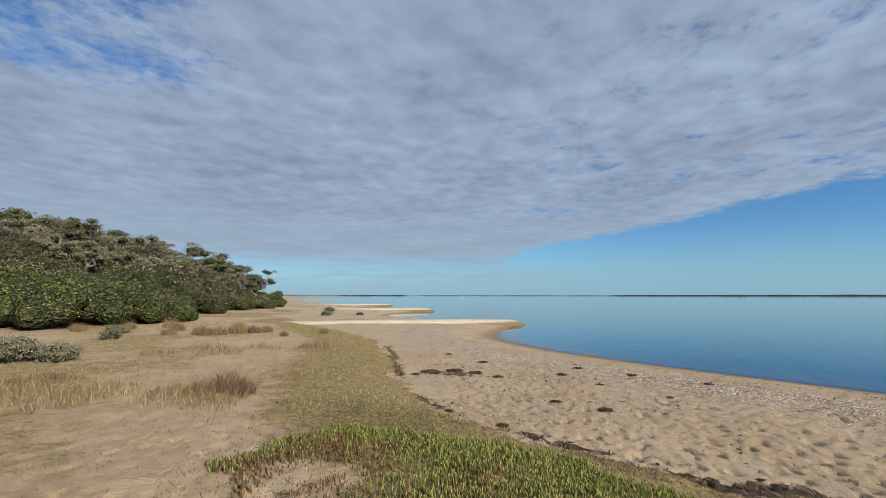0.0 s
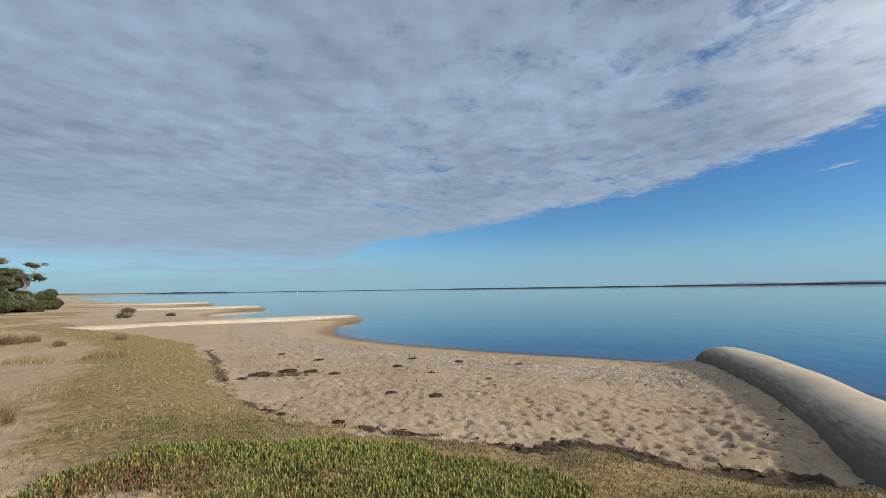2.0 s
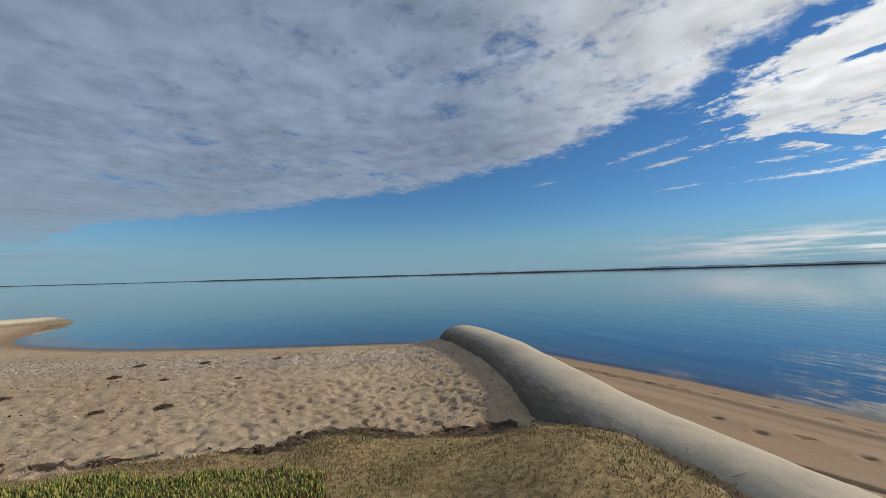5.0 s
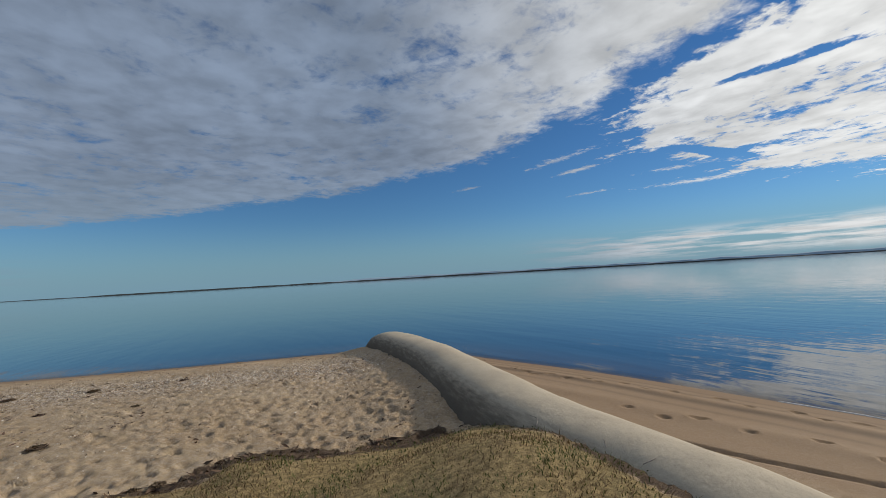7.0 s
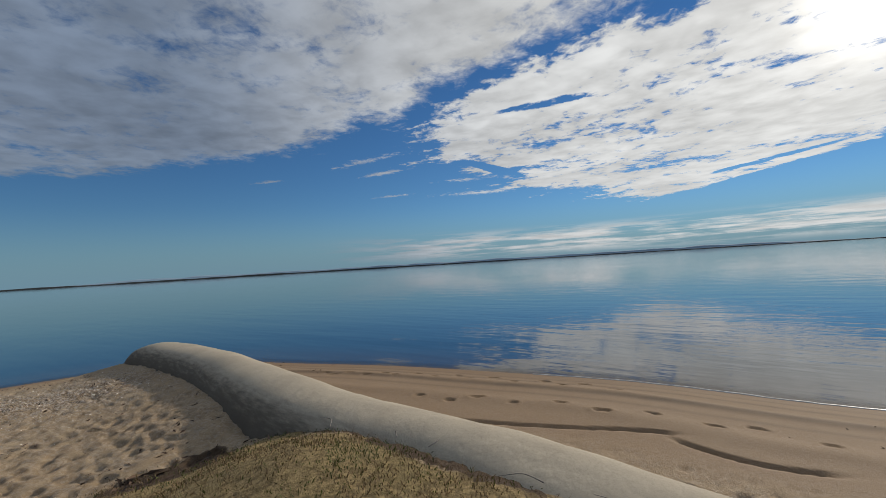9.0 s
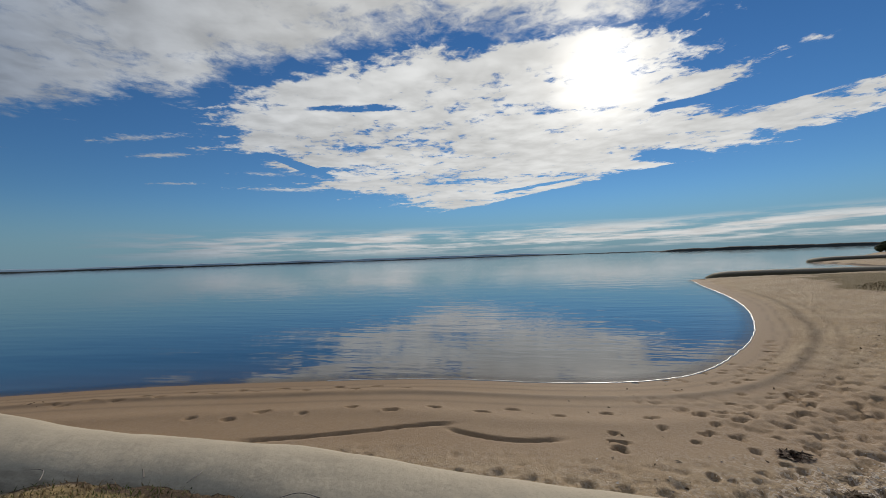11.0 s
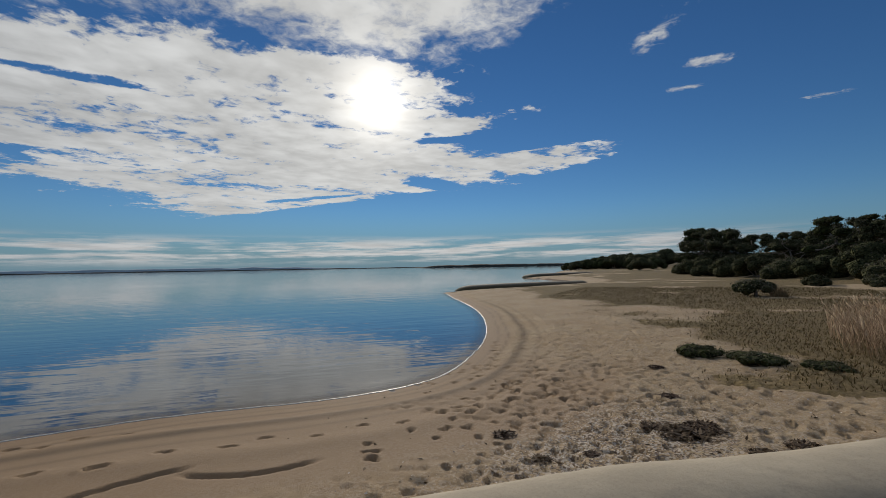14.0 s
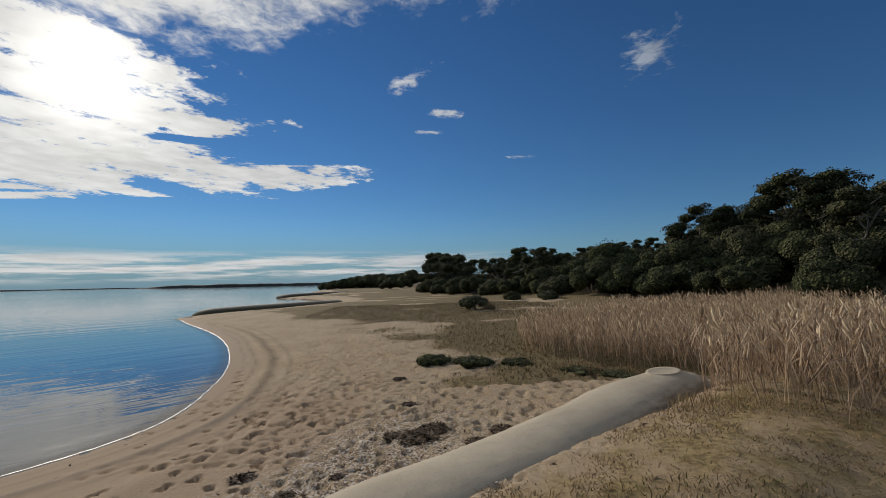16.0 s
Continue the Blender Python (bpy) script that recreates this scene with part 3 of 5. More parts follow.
TURNS = 1080
RADII = np.concatenate([1.2 * np.exp(np.arange(0, np.log(16 / 1.2), 0.008)), 16 * np.exp(np.arange(0, np.log(70 / 16), 0.015)), 70 * np.exp(np.arange(0.03, np.log(4600 / 70), 0.06)), [4800]])
mesh, gx, gy = ring_mesh("ground", (0.3, 0.0), TURNS, RADII)
gz, fields = relief(gx, gy)


def footprint(x, y, turn, long=0.27, wide=0.11, deep=0.035):
    """Press a print with a raised lip into the ground."""
    r = math.hypot(x - 0.3, y)
    ring = np.nonzero((RADII > r - 0.35) & (RADII < r + 0.35))[0]
    angle = math.atan2(y, x - 0.3)
    span = int(0.35 / r / (2 * math.pi) * TURNS) + 1
    cols = (int(angle / (2 * math.pi) * TURNS) + np.arange(-span, span + 1)) % TURNS
    idx = (1 + ring[:, None] * TURNS + cols[None, :]).ravel()
    a, b = gx[idx] - x, gy[idx] - y
    p, q = a * math.cos(turn) + b * math.sin(turn), -a * math.sin(turn) + b * math.cos(turn)
    e = np.sqrt((p / (long / 2)) ** 2 + (q / (wide / 2)) ** 2)
    gz[idx] += -deep * (1 - step(0.55, 1.15, e)) + 0.15 * deep * np.exp(-((e - 1.4) / 0.3) ** 2)


rnd = random.Random(11)
# a walker's track along the smooth sand, and another nearer the water
for line, stride in ((spline([(7.6, 1.2), (7.0, -1.2), (6.0, -3.1), (4.9, -4.6), (4.1, -6.2), (4.0, -8.0), (4.6, -10.5), (5.6, -13), (8, -17)], 14), 0.62),
                     (spline([(9.9, 3.2), (9.6, 1.2), (8.9, -0.8), (7.9, -2.8)], 14), 0.34)):
    gone, foot = 0.0, 1
    for (ax, ay), (bx, by) in zip(line[:-1], line[1:]):
        gone += math.hypot(bx - ax, by - ay)
        if gone > stride * rnd.uniform(0.6, 1.3):
            turn = math.atan2(by - ay, bx - ax)
            footprint(ax - foot * 0.11 * math.sin(turn), ay + foot * 0.11 * math.cos(turn), turn + rnd.uniform(-0.2, 0.2), rnd.uniform(0.17, 0.25), 0.11, rnd.uniform(0.05, 0.085))
            gone, foot = 0.0, -foot
# trampled sand
for count, (x0, x1, y0, y1) in ((90, (0.5, 9.5, 4.0, 13.0)), (150, (1.0, 4.4, -9.5, -3.8)), (500, (-1.5, 7.0, -20.0, -6.5)), (60, (-4, 4, 12, 24))):
    for _ in range(count):
        x, y = rnd.uniform(x0, x1), rnd.uniform(y0, y1)
        footprint(x, y, rnd.uniform(0, 6.3), rnd.uniform(0.1, 0.22), rnd.uniform(0.07, 0.11), rnd.uniform(0.045, 0.08))
finish(mesh, gx, gy, gz, fields, M_GROUND)
ground = tagged(new("ground", mesh), "pale trodden beach sand with straw-brown turf and wrack", "ground", kind="structure")

mesh, wx, wy = ring_mesh("water", (9.0, 0.0), 360, np.concatenate([0.5 * np.exp(np.arange(0, np.log(300 / 0.5), 0.06)), 300 * np.exp(np.arange(0.08, np.log(4700 / 300), 0.12)), [4800]]))
wd = -from_line(wx, wy, SHORE)
finish(mesh, wx, wy, np.zeros(len(wx)), dict(depth=np.maximum(wd * 0.09, 0)), M_WATER)
water = tagged(new("water", mesh), "flat calm blue bay water mirroring clouds", "water", kind="structure")


# ---------------------------------------------------------------- parts
def empty(name, m=Matrix(), **tags):
    ob = new(name)
    ob.matrix_world = m
    return tagged(ob, **tags)


def mesh_object(name, verts, faces, mat, parent=None, label="", smooth=False):
    mesh = bpy.data.meshes.new(name)
    mesh.from_pydata([tuple(v) for v in verts], [], faces)
    mesh.materials.append(mat)
    if smooth:
        mesh.polygons.foreach_set("use_smooth", np.ones(len(mesh.polygons), bool))
    ob = new(name, mesh)
    if parent is not None:
        ob.parent = parent
    return tagged(ob, label)


def sandbag_groyne(axis, tops, half, label, buried=0.35):
    """A long sand-filled textile tube along a line: sagging section, puckered skin, rounded seaward end at the line's start."""
    line = spline([(*p, t) for p, t in zip(axis, tops)], 14)
    n, ring = len(line), 36
    verts, low, faces = [], [], []
    length = np.concatenate([[0], np.cumsum(np.linalg.norm(np.diff(line[:, :2], axis=0), axis=1))])
    for i, (x, y, top) in enumerate(line):
        ahead = line[min(i + 1, n - 1)] - line[max(i - 1, 0)]
        t = math.atan2(ahead[1], ahead[0])
        nose = math.sqrt(max(0.0, 1 - (1 - min(length[i] / 2.3, 1)) ** 2.2))
        tail = math.sqrt(max(0.0, 1 - (1 - min((length[-1] - length[i]) / 1.0, 1)) ** 2.2))
        w = half * max(nose, 0.05) * max(tail, 0.3)
        base = top - 1.15
        for j in range(ring):
            a = 2 * math.pi * j / ring
            c, s = math.cos(a), math.sin(a)
            px = w * math.copysign(abs(c) ** 0.82, c)
            pz = base + (top - base) * (0.42 + 0.58 * math.copysign(abs(s) ** 0.9, s)) * (0.25 + 0.75 * max(nose, 0.1) * max(tail, 0.55))
            pucker = 0.03 * (lattice(np.array([length[i] * 1.4]), np.array([j * 0.35]))[0] - 0.5) + 0.014 * (lattice(np.array([length[i] * 5.0]), np.array([j * 0.9 + 40]))[0] - 0.5)
            px += pucker * c
            verts.append((x + px * math.sin(t), y - px * math.cos(t), pz + pucker * s))
            # flank turned from the sun: where dirt and painted shade go
            low.append(min(1.0, max(0.0, 1.5 * c + 0.05)) * (1 - max(s, 0)) ** 0.35)
    for i in range(n - 1):
        for j in range(ring):
            q = (j + 1) % ring
            faces.append((i * ring + j, (i + 1) * ring + j, (i + 1) * ring + q, i * ring + q))
    faces += [tuple(range(ring)), tuple((n - 1) * ring + j for j in reversed(range(ring)))]
    ob = empty("sandbag_groyne", Matrix.Translation((*line[0][:2], 0)), label=label, category="groyne", group="groynes along the beach")
    origin = np.array([line[0][0], line[0][1], 0])
    body = mesh_object("tube_body", [np.array(v) - origin for v in verts], faces, M_TUBE, ob, smooth=True)
    body.data.attributes.new("low", "FLOAT", "POINT").data.foreach_set("value", np.array(low))
    return ob, origin


def foam_edge():
    """A thin white bead, painted sky glint, where the still water meets the sand in the south."""
    line = np.array([p for p in spline([tuple(q) for q in SHORE], 10) if -31 < p[1] < -1.5])
    verts, faces = [], []
    for i, p in enumerate(line):
        ahead = line[min(i + 1, len(line) - 1)] - line[max(i - 1, 0)]
        side = np.array([-ahead[1], ahead[0]]) / (np.hypot(*ahead) + 1e-9)
        half = 0.01 + 0.022 * float(fbm(np.array([i * 0.9]), np.array([2.0]), 3)[0])
        shift = 0.05 * (float(fbm(np.array([i * 0.35]), np.array([9.0]), 2)[0]) - 0.5)
        for o, z in ((-1, -0.012), (-0.5, 0.012), (0.5, 0.014), (1, -0.01)):
            verts.append((*(p + side * (shift + o * half)), z))
    for i in range(len(line) - 1):
        faces += [(4 * i + j, 4 * i + j + 1, 4 * i + 5 + j, 4 * i + 4 + j) for j in range(3)]
    # the white material stands in for bright sky mirrored at the edge
    return tagged(mesh_object("foam_edge", verts, faces, plain_material("foam", (0.7, 0.68, 0.64), 0.4, 0.4, 30.0), smooth=True), "thin white line of reflected sky at the water's edge", "foam", kind="structure")


foam_edge()
near_tube, origin = sandbag_groyne([(12.3, 9.3), (11.3, 7.9), (9.2, 5.2), (6.95, 3.0), (5.35, 1.41), (4.05, -0.22), (2.72, -1.62), (1.3, -3.33), (-0.42, -4.98), (-1.95, -6.55), (-3.4, -7.8)],
               [0.5, 0.82, 0.9, 0.95, 0.98, 0.98, 0.96, 0.97, 0.98, 1.06, 1.0], 0.69, "pale sand-filled textile tube groyne half buried in sand")
# flap over the filling hole near the landward end
flap_verts, flap_faces = [(0, 0, 0.006)], []
for i in range(20):
    a = 2 * math.pi * i / 20
    c, s = math.cos(a), math.sin(a)
    flap_verts += [(0.3 * c, 0.17 * s, 0.004), (0.34 * c, 0.2 * s, 0.014), (0.37 * c, 0.22 * s, -0.05)]
for i in range(20):
    a, b = 1 + 3 * i, 1 + 3 * ((i + 1) % 20)
    flap_faces += [(0, a, b), (a, a + 1, b + 1, b), (a + 1, a + 2, b + 2, b + 1)]
flap = mesh_object("filling_flap", flap_verts, flap_faces, M_TUBE, near_tube, "stitched textile flap with a raised rim", True)
flap.location = Vector((-2.45, -7.05, 1.06)) - Vector(origin)
flap.rotation_euler = (0, 0, radians(40))
sandbag_groyne([(7.4, 37.0), (5.5, 35.6), (1.0, 33.1), (-3.5, 30.8), (-7.5, 28.3), (-11, 24.6)], [0.22, 0.46, 0.64, 0.72, 0.8, 0.92], 0.75,
               "weathered sand-filled tube groyne with dark wet end")
sandbag_groyne([(-1.0, 66.5), (-4, 65), (-10, 62), (-17, 58)], [0.4, 0.6, 0.65, 0.75], 0.85, "distant dark-tipped sand tube groyne")
sandbag_groyne([(-11.5, 99), (-15, 97), (-22, 93), (-30, 88)], [0.4, 0.6, 0.65, 0.75], 0.85, "distant low sand tube groyne at the water")

sandbag_groyne([(24.6, -35.5), (23.5, -38), (21.5, -42), (18.5, -46), (15, -49)], [0.35, 0.5, 0.55, 0.6, 0.65], 0.8, "dark wet sand tube groyne along the southern spit")
sandbag_groyne([(36.5, -78), (36.5, -83), (34, -92), (29, -100)], [0.4, 0.65, 0.7, 0.75], 1.0, "distant dark sand tube groyne on the southern shore")


# ---------------------------------------------------------------- far shores
def far_shore(name, az0, az1, dist, rise, mat, label, seed, thick=60.0, rough=0.12):
    """A low wooded strip of land on the horizon, between two bearings."""
    n = max(24, int(abs(az1 - az0) * 10))
    verts, faces = [], []
    for i in range(n + 1):
        s = i / n
        a = radians(az0 + (az1 - az0) * s)
        h = rise * min(1, 8 * s, 8 * (1 - s)) * (0.6 + 0.6 * float(fbm(np.array([i * 0.045 + seed]), np.array([seed * 1.0]), 3)[0]) + rough * float(lattice(np.array([i * 0.45]), np.array([seed + 0.5]))[0]))
        for r, z in ((dist, -0.5), (dist + thick * 0.2, h * 0.8), (dist + thick * 0.5, h), (dist + thick, -0.5)):
            verts.append((r * math.sin(a), r * math.cos(a), z))
    for i in range(n):
        for j in range(3):
            faces.append((4 * i + j, 4 * i + j + 1, 4 * i + 5 + j, 4 * i + 4 + j))
    return tagged(mesh_object(name, verts, faces, mat), label, "far shore", kind="structure")


far_shore("backdrop_shore", -19, -4, 3300, 8, M_FAR, "low dark wooded shore across the bay", 3)
far_shore("backdrop_shore", -6, 24, 4300, 5, M_FAR, "very low far shore on the horizon", 15)
far_shore("backdrop_shore", 19, 56, 3600, 9, M_FAR, "low dark wooded shore across the bay", 8)
far_shore("backdrop_shore", 44, 104, 3300, 9.5, M_FAR, "low dark wooded shore across the bay", 21)
far_shore("backdrop_shore", 95, 146, 3500, 7, M_FAR, "low dark wooded shore across the bay", 26)
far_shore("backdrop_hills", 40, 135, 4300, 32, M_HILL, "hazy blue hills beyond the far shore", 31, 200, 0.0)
far_shore("backdrop_shore", 140, 169, 1500, 9, M_FAR, "dark wooded point on the southern shore", 41)


# ---------------------------------------------------------------- plants: builders
def tri_mesh(name, verts, tris, mat, parent=None, label="", smooth=False):
    """One mesh from arrays of corners and triangles."""
    mesh = bpy.data.meshes.new(name)
    mesh.vertices.add(len(verts))
    mesh.vertices.foreach_set("co", np.asarray(verts, float).ravel())
    mesh.loops.add(len(tris) * 3)
    mesh.polygons.add(len(tris))
    mesh.loops.foreach_set("vertex_index", np.asarray(tris).ravel())
    mesh.polygons.foreach_set("loop_start", np.arange(len(tris)) * 3)
    mesh.update()
    mesh.validate()
    if smooth:
        mesh.polygons.foreach_set("use_smooth", np.ones(len(mesh.polygons), bool))
    mesh.materials.append(mat)
    ob = new(name, mesh)
    if parent is not None:
        ob.parent = parent
    return tagged(ob, label)


def join(pieces):
    verts, tris, n = [], [], 0
    for v, t in pieces:
        verts.append(v), tris.append(t + n)
        n += len(v)
    return np.concatenate(verts), np.concatenate(tris)


def blades(root, tall, wide, lean, bend, rs):
    """Flat tapering blades that lean and droop; root is n x 3, the rest are n long."""
    n = len(root)
    a, b = rs.uniform(0, 2 * np.pi, n), rs.uniform(0, 2 * np.pi, n)
    side = np.stack([np.cos(a), np.sin(a), np.zeros(n)], -1) * (wide / 2)[:, None]
    out = np.stack([np.cos(b), np.sin(b), np.zeros(n)], -1)
    up = np.array([0, 0, 1.0])
    mid = root + out * (lean * tall * 0.5)[:, None] + up * (tall * 0.55)[:, None]
    tip = root + out * ((lean + bend) * tall)[:, None] + up * (tall * (1 - 0.35 * bend))[:, None]
    verts = np.stack([root - side, root + side, mid + side * 0.75, mid - side * 0.75, tip], 1).reshape(-1, 3)
    base = np.arange(n)[:, None, None] * 5
    return verts, (base + np.array([[0, 1, 2], [0, 2, 3], [3, 2, 4]])).reshape(-1, 3)


def spindles(root, way, tall, wide, rs):
    """Small three-sided fingers, thick in the middle."""
    n = len(root)
    a = rs.uniform(0, 2 * np.pi, n)
    rings = []
    for h, w in ((0.0, 0.5), (0.55, 1.0)):
        for j in range(3):
            t = a + j * 2.094
            rings.append(root + way * (h * tall)[:, None] + np.stack([np.cos(t), np.sin(t), np.zeros(n)], -1) * (wide * w / 2)[:, None])
    rings.append(root + way * tall[:, None])
    verts = np.stack(rings, 1).reshape(-1, 3)
    base = np.arange(n)[:, None, None] * 7
    cells = []
    for j in range(3):
        q = (j + 1) % 3
        cells += [[j, q, 3 + q], [j, 3 + q, 3 + j], [3 + j, 3 + q, 6]]
    return verts, (base + np.array(cells)).reshape(-1, 3)


def leaves(centre, normal, size, rs, long=1.7):
    """Pointed leaves, folded a little along the midrib."""
    n = len(centre)
    turn = rs.normal(size=(n, 3))
    normal = normal + 0.75 * turn
    normal /= np.linalg.norm(normal, axis=1)[:, None] + 1e-9
    a = np.cross(normal, rs.normal(size=(n, 3)))
    a /= np.linalg.norm(a, axis=1)[:, None] + 1e-9
    b = np.cross(normal, a)
    s = size[:, None]
    verts = np.stack([centre - a * s * long / 2, centre + b * s * 0.5 + normal * s * 0.15, centre + a * s * long / 2, centre - b * s * 0.5 + normal * s * 0.15], 1).reshape(-1, 3)
    base = np.arange(n)[:, None, None] * 4
    return verts, (base + np.array([[0, 1, 2], [0, 2, 3]])).reshape(-1, 3)


def clump_leaves(clumps, per, size, rs):
    """Leaves over lumps, each (centre, radii), thick outside and thin within."""
    cs, ns = [], []
    for c, r in clumps:
        d = rs.normal(size=(per, 3))
        d /= np.linalg.norm(d, axis=1)[:, None]
        d[:, 2] = np.where(d[:, 2] < -0.35, -d[:, 2], d[:, 2])
        rad = rs.uniform(0.62, 1.12, per)[:, None]
        cs.append(np.array(c) + d * np.array(r) * rad), ns.append(d)
    cs, ns = np.concatenate(cs), np.concatenate(ns)
    return leaves(cs, ns, size * rs.uniform(0.6, 1.35, len(cs)), rs)


def cores(clumps, share, rs):
    """Uneven lumps inside the leaves, so that a crown is dense within."""
    ball = bmesh.new()
    bmesh.ops.create_icosphere(ball, subdivisions=2, radius=1.0)
    unit = np.array([v.co for v in ball.verts])
    tris = np.array([[v.index for v in f.verts] for f in ball.faces])
    ball.free()
    pieces = []
    for c, r in clumps:
        bumpy = unit * rs.uniform(0.78, 1.12, len(unit))[:, None]
        pieces.append((np.array(c) + bumpy * np.array(r) * share, tris))
    return join(pieces)


def limb(points, r0, r1, sides=6):
    """A tapering bough along a bent line."""
    line = spline(points, 4)
    n = len(line)
    verts, tris = [], []
    for i, p in enumerate(line):
        d = line[min(i + 1, n - 1)] - line[max(i - 1, 0)]
        d = d / (np.linalg.norm(d) + 1e-9)
        a = np.cross(d, [0.31, 0.2, 0.9] if abs(d[2]) < 0.9 else [1.0, 0, 0])
        a /= np.linalg.norm(a)
        b = np.cross(d, a)
        r = r0 + (r1 - r0) * i / (n - 1)
        for j in range(sides):
            t = 2 * math.pi * j / sides
            verts.append(p + (a * math.cos(t) + b * math.sin(t)) * r)
    for i in range(n - 1):
        for j in range(sides):
            q = (j + 1) % sides
            tris += [(i * sides + j, i * sides + q, (i + 1) * sides + q), (i * sides + j, (i + 1) * sides + q, (i + 1) * sides + j)]
    return np.array(verts), np.array(tris)


def build_tree(seed, tall, spread, per, leaf_mat, label, open_crown=False, low=0.5, dense=0.72, girth=1.0):
    """A wind-bent coastal tree: several leaning stems, forked limbs, flat-topped clumps of leaves."""
    rs = np.random.RandomState(seed)
    tree = empty("coastal_tree", label=label, category="tree", group="trees along the dunes")
    wood, clumps = [], []
    for s in range(2 if open_crown else rs.randint(2, 4)):
        a = rs.uniform(0, 2 * np.pi)
        lean = rs.uniform(0.12, 0.4) * tall
        knee = np.array([math.cos(a) * lean * 0.4, math.sin(a) * lean * 0.4, tall * 0.28])
        fork = np.array([math.cos(a) * lean, math.sin(a) * lean, tall * rs.uniform(0.42, 0.58)])
        wood.append(limb([(0.1 * math.cos(a), 0.1 * math.sin(a), -0.3), knee, fork], 0.026 * tall * girth, 0.015 * tall * girth))
        for f in range(rs.randint(4, 7)):
            b = a + rs.uniform(-1.6, 1.6)
            out = rs.uniform(0.25, 0.95) * spread
            top = np.array([fork[0] + math.cos(b) * out, fork[1] + math.sin(b) * out, tall * rs.uniform(low, 0.95)])
            elbow = (fork + top) / 2 + rs.normal(size=3) * 0.07 * tall
            wood.append(limb([fork, elbow, top], 0.014 * tall * girth, 0.004 * tall * girth, 5))
            r = rs.uniform(0.22, 0.36) * spread
            clumps.append((top, (r * 1.25, r * 1.25, r * 0.72)))
            for g in range(2 if open_crown else 3):
                c = top + np.array([rs.normal() * r * 1.1, rs.normal() * r * 1.1, rs.uniform(-0.9, 0.35) * r])
                wood.append(limb([elbow, (elbow + c) / 2 + rs.normal(size=3) * 0.02 * tall, c], 0.006 * tall, 0.002 * tall, 4))
                q = r * rs.uniform(0.45, 0.8)
                clumps.append((c, (q * 1.2, q * 1.2, q * 0.75)))
    tri_mesh("trunk", *join(wood), M_BARK, tree, "twisted pale grey trunk and limbs", True)
    tri_mesh("crown", *clump_leaves(clumps, per, 0.017 * tall, rs), leaf_mat, tree)
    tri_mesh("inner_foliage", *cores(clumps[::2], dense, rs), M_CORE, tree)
    return tree


def build_shrub(seed, wide, tall, lumps, per, size, leaf_mat, label, category="shrub", group="dune shrubs", dense=0.86):
    """A rounded uneven bush: stems inside, lumps of leaves down to the ground."""
    rs = np.random.RandomState(seed)
    bush = empty("dune_shrub", label=label, category=category, group=group)
    wood, clumps = [], []
    for i in range(lumps):
        a, r = rs.uniform(0, 2 * np.pi), math.sqrt(rs.uniform(0, 1)) * 0.78 * wide / 2
        h = tall * (1 - 0.75 * (r / (wide / 2)) ** 2) * rs.uniform(0.55, 0.92)
        q = rs.uniform(0.14, 0.26) * wide
        c = np.array([r * math.cos(a), r * math.sin(a), max(h - 0.3 * q, 0.12 * tall)])
        clumps.append((c, (q, q, q * 0.8)))
        if i % 3 == 0:
            wood.append(limb([(0.1 * c[0], 0.1 * c[1], -0.1), (0.5 * c[0], 0.5 * c[1], c[2] * 0.55), c], 0.02 * tall, 0.006 * tall, 4))
    tri_mesh("stem", *join(wood), M_BARK, bush, "grey woody stems")
    tri_mesh("foliage", *clump_leaves(clumps, per, size, rs), leaf_mat, bush)
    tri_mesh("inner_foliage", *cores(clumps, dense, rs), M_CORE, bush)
    return bush


def build_tuft(seed, count, wide, tall, mat, label):
    """A tussock of wiry blades that spread from one root."""
    rs = np.random.RandomState(seed)
    r, a = wide * 0.3 * np.sqrt(rs.uniform(0, 1, count)), rs.uniform(0, 2 * np.pi, count)
    root = np.stack([r * np.cos(a), r * np.sin(a), np.full(count, -0.01)], -1)
    h = tall * rs.uniform(0.45, 1.0, count)
    h = h * (1.15 - 0.6 * r / (wide * 0.3))
    pieces = blades(root, h, np.full(count, 0.009), rs.uniform(0.05, 0.6, count), rs.uniform(0.0, 0.45, count), rs)
    return tagged(tri_mesh("grass_tussock", *pieces, mat), label, "grass tussock", "tussocks on the sand")


def build_weed(seed, count, wide, mat, label):
    """A heap of dried sea grass: a matted mound under a tangle of strips."""
    rs = np.random.RandomState(seed)
    r, a = wide * 0.5 * np.sqrt(rs.uniform(0, 1, count)), rs.uniform(0, 2 * np.pi, count)
    h = 0.16 * wide * (1 - (r / (wide * 0.5)) ** 2) * rs.uniform(0.3, 1.0, count) + 0.008
    centre = np.stack([r * np.cos(a), r * np.sin(a), h], -1)
    up = np.tile([0, 0, 1.6], (count, 1)) + rs.normal(size=(count, 3)) * 0.3
    return tagged(tri_mesh("seaweed_clump", *leaves(centre, up, np.full(count, 0.028) * rs.uniform(0.5, 1.6, count), rs, 4.0), mat), label, "seaweed", "dried seaweed on the beach")


def placed(first, x, y, size=1.0, turn=0.0, sink=0.0, label="", high=None):
    """A copy of a plant on the ground."""
    ob = copy_thing(first, Matrix())
    m = Matrix.Translation((x, y, ground_z(x, y) - sink)) @ Matrix.Rotation(turn, 4, "Z") @ Matrix.Diagonal((size, size, high or size, 1))
    ob.matrix_basis = m
    return tagged(ob, label)


def drop_first(ob):
    """Takes away the pattern that copies were made from."""
    for o in (*ob.children_recursive, ob):
        bpy.data.objects.remove(o)


def scatter(count, x0, x1, y0, y1, rs):
    return rs.uniform(x0, x1, count), rs.uniform(y0, y1, count)


